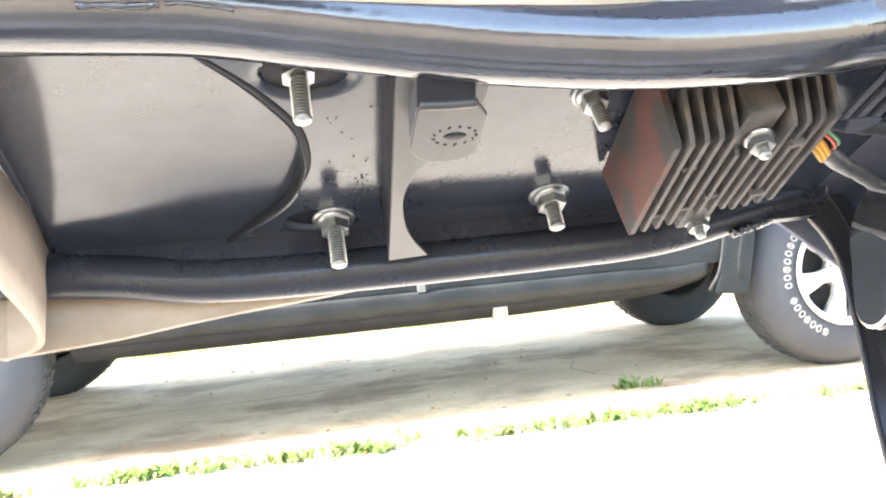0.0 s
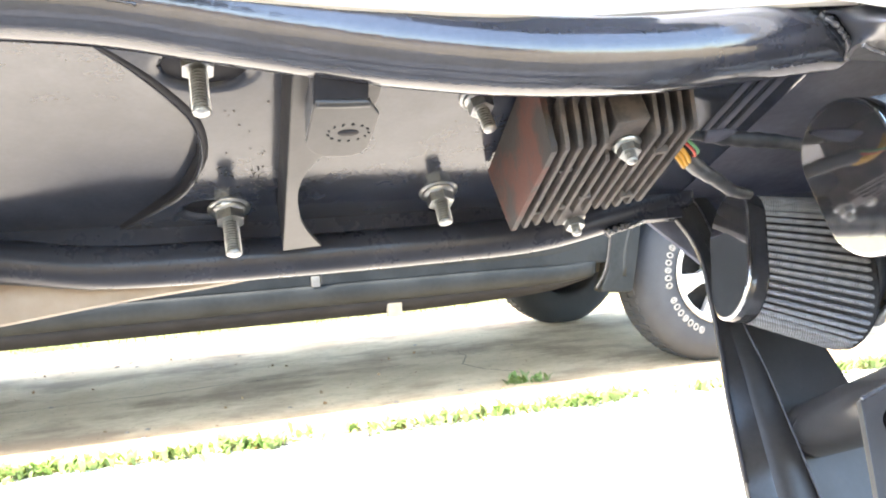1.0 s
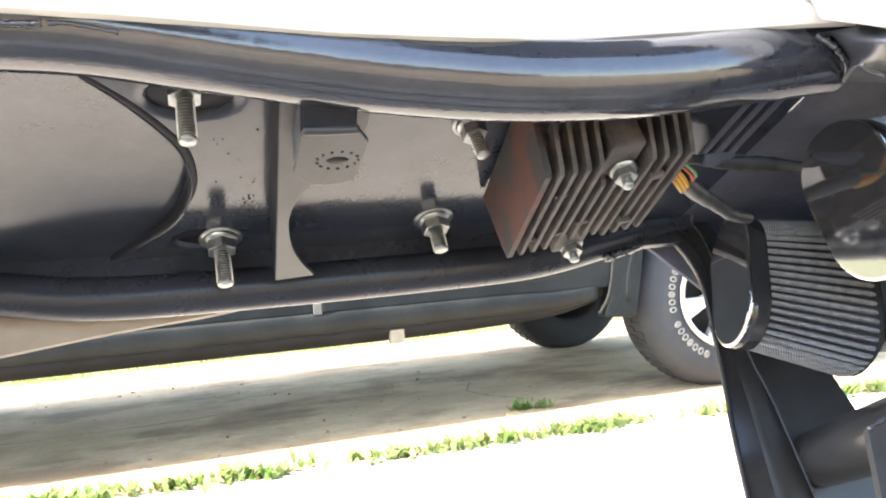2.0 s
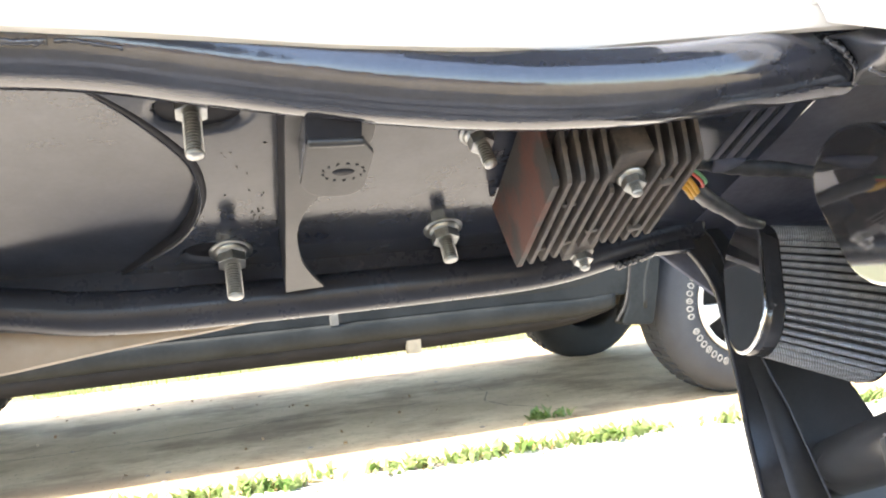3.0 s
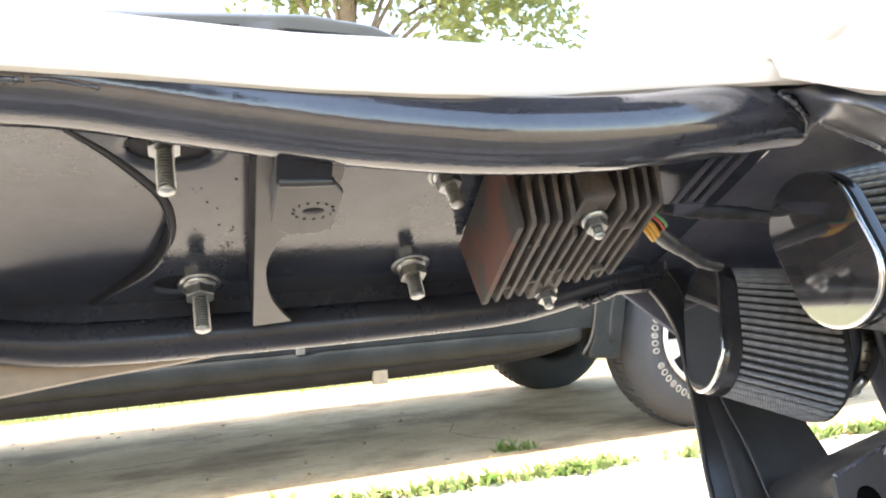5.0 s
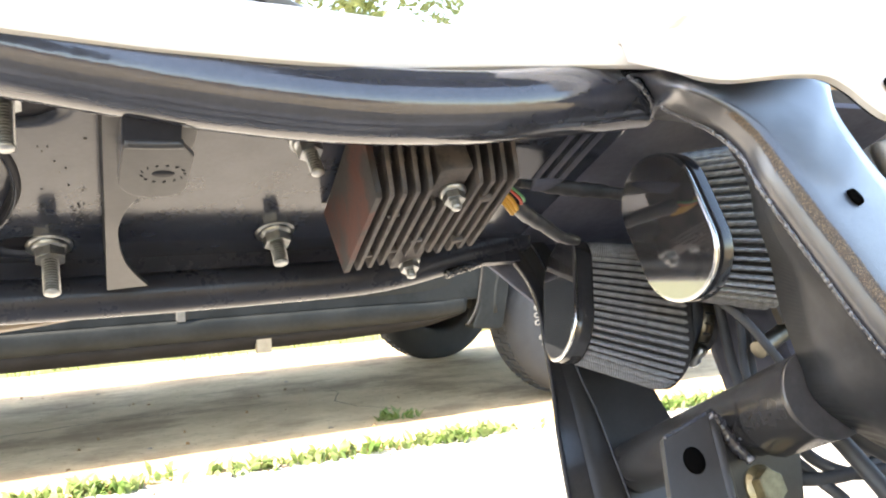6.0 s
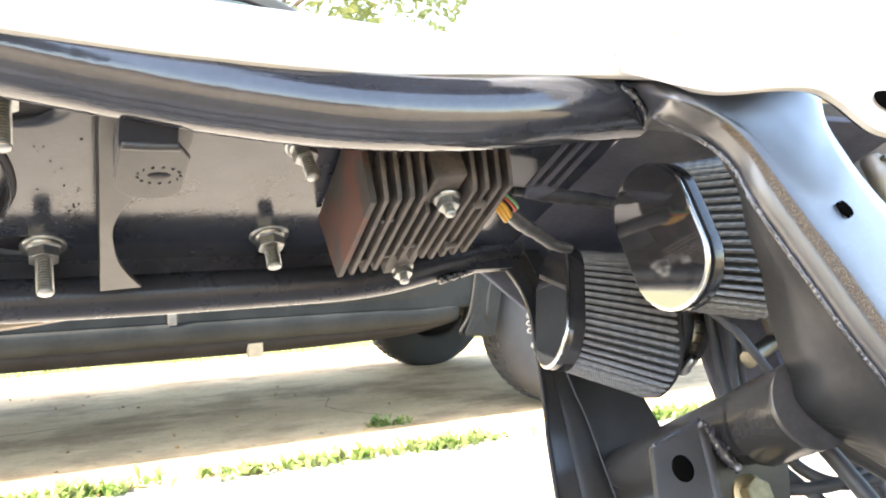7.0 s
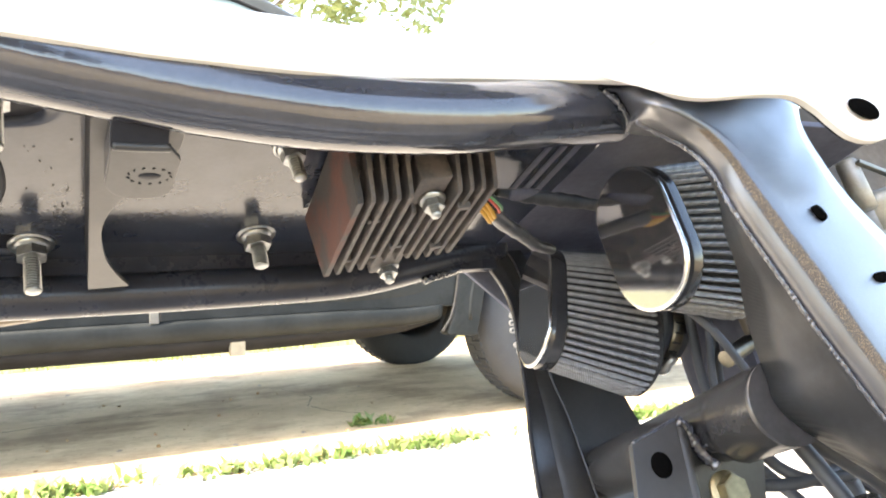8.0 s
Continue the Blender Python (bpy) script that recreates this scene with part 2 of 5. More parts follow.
# ---- small tools ----
def spline(pts, n):
    """n points along a smooth curve through pts."""
    p = [Vector(q) for q in pts]
    p = [2 * p[0] - p[1]] + p + [2 * p[-1] - p[-2]]
    out, segs = [], len(p) - 3
    for i in range(n):
        u = i / (n - 1) * segs
        k = min(int(u), segs - 1)
        u -= k
        a, b, c, d = p[k:k + 4]
        out.append(0.5 * ((2 * b) + (c - a) * u + (2 * a - 5 * b + 4 * c - d) * u * u + (3 * b - a - 3 * c + d) * u ** 3))
    return out


def sweep(pts, radius, sides=20, n=60, caps=True, bm=None):
    """A tube along a smooth curve; radius: a number or a function of 0 to 1."""
    bm = bm or bmesh.new()
    c = spline(pts, n)
    up = Vector((0.13, 0.21, 0.97))
    rings = []
    for i, q in enumerate(c):
        d = (c[min(i + 1, n - 1)] - c[max(i - 1, 0)]).normalized()
        a = (up - d * up.dot(d)).normalized()
        up = a
        b = d.cross(a)
        r = radius(i / (n - 1)) if callable(radius) else radius
        rings.append([bm.verts.new(q + r * (math.cos(k * math.tau / sides) * a + math.sin(k * math.tau / sides) * b)) for k in range(sides)])
    for u, v in zip(rings, rings[1:]):
        for k in range(sides):
            f = bm.faces.new((u[k], u[(k + 1) % sides], v[(k + 1) % sides], v[k]))
            f.smooth = True
    if caps:
        bm.faces.new(rings[0][::-1])
        bm.faces.new(rings[-1])
    return bm


def slab(outline, z0, z1, m=None, bm=None, bevel=0.0):
    """A plate with the outline (x, y), from z0 to z1, placed by m."""
    own = bmesh.new()
    lo = [own.verts.new((x, y, z0)) for x, y in outline]
    hi = [own.verts.new((x, y, z1)) for x, y in outline]
    own.faces.new(lo[::-1])
    own.faces.new(hi)
    for i in range(len(lo)):
        j = (i + 1) % len(lo)
        own.faces.new((lo[i], lo[j], hi[j], hi[i]))
    bmesh.ops.recalc_face_normals(own, faces=own.faces)
    if bevel:
        bmesh.ops.bevel(own, geom=[e for e in own.edges if e.calc_face_angle(0) > 0.5], offset=bevel, segments=2, affect="EDGES", profile=0.7)
    if m is not None:
        own.transform(m)
    if bm is None:
        return own
    return join(bm, own)


def join(bm, other):
    me = bpy.data.meshes.new("joined")
    other.to_mesh(me)
    bm.from_mesh(me)
    other.free()
    bpy.data.meshes.remove(me)
    return bm


def box(x0, x1, y0, y1, z0, z1, bevel=0.0, m=None, bm=None):
    return slab([(x0, y0), (x1, y0), (x1, y1), (x0, y1)], z0, z1, m, bm, bevel)


def lathe(profile, sides=32, m=None, bm=None, sx=1.0, closed=False):
    """Profile (r, z) turned about z; sx stretches x."""
    own = bmesh.new()
    rings = [[own.verts.new((sx * r * math.cos(k * math.tau / sides), r * math.sin(k * math.tau / sides), z)) for k in range(sides)] for r, z in profile]
    pairs = list(zip(rings, rings[1:])) + ([(rings[-1], rings[0])] if closed else [])
    for u, v in pairs:
        for k in range(sides):
            f = own.faces.new((u[k], u[(k + 1) % sides], v[(k + 1) % sides], v[k]))
            f.smooth = True
    if not closed:
        if profile[0][0] > 1e-6:
            own.faces.new(rings[0][::-1])
        if profile[-1][0] > 1e-6:
            own.faces.new(rings[-1])
    bmesh.ops.remove_doubles(own, verts=own.verts, dist=1e-7)
    bmesh.ops.recalc_face_normals(own, faces=own.faces)
    if m is not None:
        own.transform(m)
    return join(bm, own) if bm is not None else own


def prism(n, r, z0, z1, m=None, bm=None, bevel=0.0):
    return slab([(r * math.cos((k + .5) * math.tau / n), r * math.sin((k + .5) * math.tau / n)) for k in range(n)], z0, z1, m, bm, bevel)


def loft(curves, n, thick=0.0, bm=None):
    """A smooth sheet through the given curves (each a list of points), n points along each."""
    own = bmesh.new()
    rows = [[own.verts.new(q) for q in spline(c, n)] for c in curves]
    for u, v in zip(rows, rows[1:]):
        for i in range(n - 1):
            f = own.faces.new((u[i], u[i + 1], v[i + 1], v[i]))
            f.smooth = True
    if thick:
        own.normal_update()
        back = [[own.verts.new(v.co - v.normal * thick) for v in r] for r in rows]
        for u, v in zip(back, back[1:]):
            for i in range(n - 1):
                own.faces.new((v[i], v[i + 1], u[i + 1], u[i])).smooth = True
        ring = rows[0] + [r[-1] for r in rows[1:]] + rows[-1][-2::-1] + [r[0] for r in rows[-2:0:-1]]
        rong = back[0] + [r[-1] for r in back[1:]] + back[-1][-2::-1] + [r[0] for r in back[-2:0:-1]]
        for i in range(len(ring)):
            j = (i + 1) % len(ring)
            own.faces.new((ring[j], ring[i], rong[i], rong[j]))
        bmesh.ops.recalc_face_normals(own, faces=own.faces)
    return join(bm, own) if bm is not None else own


def thing(name, label, category, m=None, group="", kind=""):
    ob = new(name)
    ob.empty_display_size = 0.05
    if m is not None:
        ob.matrix_world = m
    return tagged(ob, label, category, group, kind)


def part(name, bm, material, parent, label="", smooth=None, shift=None):
    me = bpy.data.meshes.new(name)
    if shift is not None:
        bm.transform(Matrix.Translation(shift))
    if smooth is not None:
        for f in bm.faces:
            f.smooth = smooth
    bm.normal_update()
    bm.to_mesh(me)
    bm.free()
    me.materials.append(material)
    ob = new(name, me)
    if parent is not None:
        ob.parent = parent
    if label:
        ob["label"] = label
    return ob


def auto(ob, angle=35):
    """Smooth shading with hard edges past the angle."""
    me = ob.data
    bm = bmesh.new()
    bm.from_mesh(me)
    for f in bm.faces:
        f.smooth = True
    for e in bm.edges:
        e.smooth = e.calc_face_angle(0) < radians(angle)
    bm.to_mesh(me)
    bm.free()
    return ob


def align(origin, zdir, xdir):
    """Pose whose z is zdir and whose x is near xdir."""
    z = Vector(zdir).normalized()
    x = Vector(xdir)
    x = (x - z * x.dot(z)).normalized()
    y = z.cross(x)
    m = Matrix((x, y, z)).transposed().to_4x4()
    m.translation = Vector(origin)
    return m


# ---- ground ----
def ground_sheet():
    bm = bmesh.new()
    n = 40
    xs = [-400, -60, -20] + [-8 + 0.4 * i for i in range(n + 1)] + [20, 60, 400]
    ys = [-400, -60, -20] + [-6 + 0.35 * i for i in range(n + 1)] + [20, 60, 400]
    g = [[bm.verts.new((x, y, 0.0)) for x in xs] for y in ys]
    for a, b in zip(g, g[1:]):
        for i in range(len(xs) - 1):
            bm.faces.new((a[i], a[i + 1], b[i + 1], b[i]))
    return bm


tagged(part("ground", ground_sheet(), CONCRETE, None), "sunlit weathered pale concrete driveway with stains", "driveway", kind="structure")

# older slab beside it, a little proud, with a weathered edge along the weedy joint
bm = bmesh.new()
xs_ = [-60, -12] + [-4 + 0.1 * i for i in range(111)] + [14, 60]
JOINT = [(-4, 2.68), (-0.71, 2.645), (-0.39, 2.64), (-0.05, 2.61), (0.31, 2.595), (0.64, 2.605), (0.94, 2.585), (1.24, 2.565), (1.5, 2.555), (1.81, 2.53), (3, 2.48), (7, 2.44)]


def joint_y(x):
    """The line of the weedy joint."""
    for (a, u), (b, v) in zip(JOINT, JOINT[1:]):
        if x <= b:
            return u + (v - u) * max(0.0, (x - a) / (b - a))
    return JOINT[-1][1]


edge_y = [joint_y(x) + 0.015 + 0.012 * noise.noise((x * 5, 0, 0)) for x in xs_]
for k, (dy, z) in enumerate(((0.0, 0.0005), (0.012, 0.006), (0.5, 0.0065), (1.5, 0.0065), (3.05, 0.006))):
    for x, y in zip(xs_, edge_y):
        bm.verts.new((x, y + dy if k < 4 else 5.42 + 0.05 * math.sin(x * 1.3), z))
bm.verts.ensure_lookup_table()
for k in range(4):
    for i in range(len(xs_) - 1):
        a = k * len(xs_) + i
        bm.faces.new((bm.verts[a], bm.verts[a + 1], bm.verts[a + 1 + len(xs_)], bm.verts[a + len(xs_)])).smooth = True
slab_ob = tagged(part("pavement", bm, OLD, None), "older beige concrete slab with brown dirt stains", "pavement", kind="structure")


bm = bmesh.new()
dry = [[bm.verts.new((x, y + 0.06 * math.sin(x * 1.7), 0.004)) for x in [-300, -30] + [-6 + 0.6 * i for i in range(21)] + [30, 300]] for y in (-300, -30, -6, -2, -0.35)]
for a, b in zip(dry, dry[1:]):
    for i in range(len(a) - 1):
        bm.faces.new((a[i], a[i + 1], b[i + 1], b[i]))
tagged(part("yard", bm, DRY, None), "dry tan grass beside the driveway", "yard", kind="structure")


# Unseen ground strip, tan and darker than the drive, mirrored in the paint.
bm = bmesh.new()
apron = [[bm.verts.new((x, y + 0.05 * math.sin(x * 1.1), 0.003)) for x in [-30] + [-6 + 0.6 * i for i in range(21)] + [30]] for y in (-0.5, 0.2, 0.9, 1.65)]
for a, b in zip(apron, apron[1:]):
    for i in range(len(a) - 1):
        bm.faces.new((a[i], a[i + 1], b[i + 1], b[i]))
tagged(part("apron", bm, APRON, None), "unseen tan concrete under the motorcycle, darker than the driveway", "pavement", kind="structure")


def crack(pts, seed):
    """A hairline crack: a thin dark jagged ribbon in the slab."""
    rnd = random.Random(seed)
    q = spline(pts, 40)
    bm = bmesh.new()
    rows = []
    for i, v in enumerate(q):
        w = 0.0025 * (0.4 + rnd.random()) * math.sin(math.pi * (i + 0.5) / 40)
        d = (q[min(i + 1, 39)] - q[max(i - 1, 0)]).normalized()
        s = Vector((-d.y, d.x, 0))
        o = s * rnd.gauss(0, 0.008)
        rows.append((bm.verts.new(v + o + s * w), bm.verts.new(v + o - s * w)))
    for (a, b), (c, d) in zip(rows, rows[1:]):
        bm.faces.new((a, b, d, c))
    part("crack", bm, DARKIN, slab_ob)


crack([(1.15, 4.15, 0.0075), (1.30, 3.75, 0.0075), (1.22, 3.45, 0.0075), (1.38, 3.1, 0.0075), (1.33, 2.85, 0.0075)], 1)
crack([(-1.6, 3.75, 0.0075), (-0.6, 3.62, 0.0075), (0.4, 3.68, 0.0075), (1.2, 3.6, 0.0075)], 2)

# ---- motorcycle ----
LEAN = radians(26.0)
RAIL = Vector((0.0, 0.285, 0.763))
TURNED = Matrix.Translation(RAIL) @ Matrix.Rotation(-LEAN, 4, "X")
BASE = Vector((0.10, 0.10, -0.85))
bike = thing("motorcycle", "black bare motorcycle frame with white seat cowl leaning on its stand", "motorcycle", TURNED @ Matrix.Translation(BASE))


def bpart(name, bm, material, parent=None, label="", smooth=None):
    """A part of the motorcycle, given in its rail's own axes: x ahead, y across, z up."""
    return part(name, bm, material, parent or bike, label, smooth, -BASE)


R_TUBE = 0.0162
near_rail = [(-0.36, 0, 0.034), (-0.2, 0, 0.031), (-0.1, 0, 0.0285), (-0.057, 0, 0.0268), (-0.02, 0, 0.0240), (0.0165, 0, 0.0173), (0.056, 0, 0.010),
             (0.098, 0, 0.0038), (0.144, 0, 0.0001), (0.194, 0, 0.0009), (0.235, 0, 0.0052), (0.270, 0, 0.0092), (0.294, 0.001, 0.0124)]
bm = sweep(near_rail, R_TUBE, 64, 420)
for v in bm.verts:
    a = math.atan2(v.co.z - 0.012, v.co.y)
    run = noise.noise((v.co.x * 70, a * 1.5, 3.0)) + 0.55 * noise.noise((v.co.x * 210, a * 4, 7.0))
    v.co += Vector((0, math.cos(a), math.sin(a))) * (0.00009 * run)
bpart("frame_rail", bm, BLACK, label="gloss black painted steel tube with paint runs, gently bent")
far_rail = [(-0.36, 0.2, 0.03), (-0.2, 0.2, 0.026), (-0.098, 0.2, 0.018), (-0.04, 0.2, 0.0095), (0.04, 0.2, 0.008), (0.149, 0.2, 0.009), (0.2246, 0.2, 0.012), (0.29, 0.2, 0.0245), (0.34, 0.2, 0.034)]
bpart("frame_rail", sweep(far_rail, 0.0122, 48, 140), FARPAINT, label="gloss black painted steel tube, gently bent")

# seat pan plate with its arched edge and pressed dimples
ARCH = spline([(-0.052, 0.0, 0), (-0.0225, 0.0345, 0), (-0.0100, 0.0504, 0), (0.0025, 0.0702, 0), (0.0105, 0.087, 0), (0.0142, 0.1077, 0), (0.0143, 0.1243, 0), (0.0108, 0.1417, 0), (0.0030, 0.1597, 0), (-0.0110, 0.1758, 0), (-0.0302, 0.1956, 0), (-0.040, 0.2045, 0)], 150)
DIMPLES = [(0.0165, 0.046, 0.0215, 0.0155), (0.0225, 0.174, 0.0205, 0.0125)]


def plate_height(x, y):
    z = 0.030
    for cx, cy, a, b in DIMPLES:
        d = math.hypot((x - cx) / a, (y - cy) / b)
        u = min(1, max(0, (d - 0.72) / 0.28))
        z += 0.0050 * (1 - u * u * (3 - 2 * u)) if d < 1 else 0
    return z


bm = bmesh.new()
rows = [[bm.verts.new((q.x + (0.33 - q.x) * (i / 220), q.y, plate_height(q.x + (0.33 - q.x) * (i / 220), q.y))) for i in range(221)] for q in ARCH]
for a, b in zip(rows, rows[1:]):
    for i in range(220):
        bm.faces.new((a[i], a[i + 1], b[i + 1], b[i])).smooth = True
bmesh.ops.recalc_face_normals(bm, faces=bm.faces)
bmesh.ops.solidify(bm, geom=bm.faces[:], thickness=0.002)
bpart("seat_pan", bm, PANPAINT, label="gloss black steel pan with pressed dimples")
# Dark ovals painted in for the dimples' dark reflection.
for cx, cy, a, b in DIMPLES:
    bpart("dimple_dark", lathe([(0.0, 0.0), (b * 0.88, 0.0), (b * 0.92, 0.0006), (b * 0.92, 0.003), (0, 0.003)], 40, Matrix.Translation((cx, cy, 0.0305)), sx=a / b), SHADOWBLACK, label="dark oval inset painted for the dimple's dark reflection")
# Dark wall that stands for the shaded gap between pan edge and liner.
bpart("arch_flange", loft([[(q.x + 0.0004, q.y, 0.0282) for q in ARCH[::6]], [(q.x + 0.0004, q.y, 0.041) for q in ARCH[::6]]], 100, 0.001), SHADOWBLACK)
bpart("rolled_edge", sweep([(q.x, q.y, 0.0290) for q in ARCH[10::12]], 0.0007, 10, 60), STRAPPAINT)
# Flat dark strip on the pan, painted for the same shaded gap.
bpart("arch_shade_strip", loft([[(q.x + 0.0008, q.y, 0.0278) for q in ARCH[12:100:6]], [(q.x + 0.0008 + 0.0034 * math.sin(math.pi * min(1.0, (k + 1) / 15)), q.y - 0.002, 0.0278) for k, q in enumerate(ARCH[12:100:6])]], 60, 0.0008), SHADOWBLACK)

# inner liner behind the arch
def arch_x(y):
    return min(ARCH, key=lambda q: abs(q.y - y)).x


liner = []
for k in range(25):
    y = 0.004 + 0.200 * k / 24
    x0, x1 = -0.119 - 0.0035 * (0.2 - y) * 5, arch_x(y) + 0.006
    liner.append([(x0 + (x1 - x0) * u, y, 0.0285 + 0.0115 * math.sin(math.pi * y / 0.206)) for u in (0, 0.33, 0.67, 1)])
bm = loft(liner, 24, -0.002)
bpart("tail_liner", bm, PANPAINT, label="curved gloss black tail liner")
bpart("rail_lip", box(-0.122, 0.33, 0.193, 0.199, 0.012, 0.0315, 0.001), FARPAINT, label="black lip along the rail")

# cross strap with a scooped edge, and the drilled tab
scoop = spline([(0.077, 0.171, 0), (0.0685, 0.154, 0), (0.0615, 0.134, 0), (0.0575, 0.105, 0), (0.0605, 0.083, 0), (0.068, 0.068, 0), (0.078, 0.058, 0)], 26)
outline = [(0.0452, 0.002), (0.0562, 0.174)] + [(q.x, q.y) for q in scoop] + [(0.082, 0.03), (0.082, 0.002)]
strap = bpart("cross_strap", slab(outline, 0.0, 0.0025, bevel=0.0005), STRAPPAINT, label="flat grey-black steel strap with a scooped edge")
# Flange coloured darker than the strap for the shade on its side.
bpart("strap_flange", slab([(0.0452, 0.002), (0.0562, 0.174), (0.0577, 0.174), (0.0467, 0.002)], 0.0025, 0.0295), SHADOWBLACK, strap)
tab = [(0.0525, 0.014)] + [(0.0525 + 0.0125 - 0.0125 * math.cos(a), 0.040 + 0.0135 * math.sin(a)) for a in [k * math.pi / 16 for k in range(9)]] + \
      [(0.0795 - 0.009 + 0.009 * math.cos(a), 0.0445 + 0.009 * math.sin(a)) for a in [math.pi / 2 - k * math.pi / 16 for k in range(9)]] + [(0.0795, 0.022), (0.0745, 0.014)]
tab_ob = bpart("mount_tab", slab(tab, -0.0115, -0.009, bevel=0.0006), STRAPPAINT, strap, "drilled rounded tab")
# Bend painted dark in place of its dark reflection.
bpart("tab_bend", box(0.0525, 0.0735, -0.004, 0.0142, -0.0115, -0.009, 0.0005, Matrix.Translation((0, 0.0142, -0.010)) @ Matrix.Rotation(radians(-38), 4, "X") @ Matrix.Translation((0, -0.0142, 0.010))), SHADOWBLACK, strap)
bpart("tab_side", slab([(0.002, -0.001), (0.0145, -0.0108), (0.038, -0.0108), (0.030, -0.0002)], 0.0521, 0.0533, Matrix(((0, 0, 1, 0), (1, 0, 0, 0), (0, 1, 0, 0), (0, 0, 0, 1)))), PANPAINT, strap)
bpart("tab_ridge", sweep([(0.0530, 0.0140, -0.0108), (0.063, 0.0140, -0.0110), (0.0742, 0.0140, -0.0108)], 0.0019, 14, 12), STRAPPAINT, strap)
bm = bmesh.new()
for k in range(13):
    a = k * math.tau / 13
    box(-0.0006, 0.0006, -0.00028, 0.00028, -0.0119, -0.0113, 0, Matrix.Translation((0.0690 + 0.0084 * math.cos(a), 0.0346 + 0.0062 * math.sin(a), 0)) @ Matrix.Rotation(a + 0.9, 4, "Z"), bm)
bpart("washer_marks", bm, SHADOWBLACK, tab_ob)
bpart("tab_hole", lathe([(0.0, -0.0118), (0.0022, -0.0118), (0.0025, -0.0113)], 20, Matrix.Translation((0.0690, 0.0346, 0)), sx=1.9), SHADOWBLACK, tab_ob)


def bolt(x, y, z, length, big=True, tilt=(0, 0), size=1.0):
    """A threaded stud with washer and flanged nut, pointing down from the plate at z."""
    s = 1.0 if big else 0.72
    m = Matrix.Translation((x, y, z)) @ Matrix.Rotation(radians(180 + tilt[0]), 4, "X") @ Matrix.Rotation(radians(tilt[1]), 4, "Y") @ Matrix.Diagonal((size, size, 1, 1))
    r = 0.004 * s
    n = int(length / (0.00150 * s))
    pitch = length / n
    # Stud core, coloured darker than the thread ridges round it.
    stud = bpart("bolt", lathe([(r * 0.76, 0.0), (r * 0.76, length - 0.0004), (r * 0.6, length), (0, length + 0.0001)], 24, m), THREAD, label="zinc plated threaded stud")
    bm = bmesh.new()
    for i in range(n):
        a = (i + 0.25) * pitch
        lathe([(r * 0.74, a - 0.02 * pitch), (r * 0.97, a + 0.18 * pitch), (r, a + 0.28 * pitch), (r * 0.97, a + 0.38 * pitch), (r * 0.74, a + 0.58 * pitch)], 24, m, bm, closed=True)
    lathe([(r * 0.70, length - 0.0010), (r * 0.96, length - 0.0006), (r * 0.92, length + 0.0002), (r * 0.75, length + 0.0007), (0, length + 0.0008)], 24, m, bm)
    bpart("thread", bm, ZINC, stud, smooth=True)
    if big:
        bpart("washer", lathe([(0.0042, 0.0005), (0.0103, 0.0005), (0.0105, 0.0009), (0.0103, 0.0019), (0.0042, 0.0019)], 28, m, closed=True), ZINC, stud)
        bpart("flange", lathe([(0.0042, 0.002), (0.0087, 0.002), (0.0088, 0.0028), (0.0070, 0.0046), (0.0042, 0.0046)], 28, m, closed=True), ZINC, stud)
        bpart("nut", prism(6, 0.0074, 0.0040, 0.0100, m, bevel=0.0006), ZINC, stud)
    else:
        bpart("flange", lathe([(0.003, 0.0003), (0.0071, 0.0003), (0.0072, 0.001), (0.0056, 0.0024), (0.003, 0.0024)], 24, m, closed=True), ZINC, stud)
        bpart("nut", prism(6, 0.0057, 0.0018, 0.0066, m, bevel=0.0004), ZINC, stud)
    return stud


# chipped specks in the pan's paint
rnd = random.Random(8)
bm = bmesh.new()
for k in range(42):
    a = rnd.uniform(0, math.tau)
    x, y = (0.0425 + 0.003 * math.sin(k), 0.128 + 0.001 * k + rnd.gauss(0, 0.0012)) if k < 26 else (rnd.uniform(0.022, 0.046), rnd.uniform(0.07, 0.16))
    s = rnd.uniform(0.0002, 0.00055)
    slab([(s * rnd.uniform(0.6, 1.6) * math.cos(i * 1.05), s * rnd.uniform(0.4, 1.2) * math.sin(i * 1.05)) for i in range(6)], 0, 0.0004, Matrix.Translation((x, y, 0.0274)) @ Matrix.Rotation(a, 4, "Z"), bm)
bpart("paint_specks", bm, STRAPPAINT, label="dark paint specks")
bolt(0.0132, 0.046, 0.0370, 0.0300)
bolt(0.0297, 0.1735, 0.0288, 0.0295, True, (-3, 0), 1.12)
bolt(0.1440, 0.0690, 0.0290, 0.0215, True, (-8, 4), 0.86)
bolt(0.1500, 0.1660, 0.0290, 0.0225, True, (-3, 0), 1.12)

# voltage regulator
REGM = Matrix.Translation((0.209, 0.089, 0.0)) @ Matrix.Rotation(radians(-6.7), 4, "Z") @ Matrix.Rotation(radians(-4.0), 4, "Y")
reg = bpart("voltage_regulator", box(-0.0405, 0.034, -0.046, 0.036, 0.004, 0.0275, 0.001, REGM), REG, label="brown weathered finned voltage regulator")
NF = 12
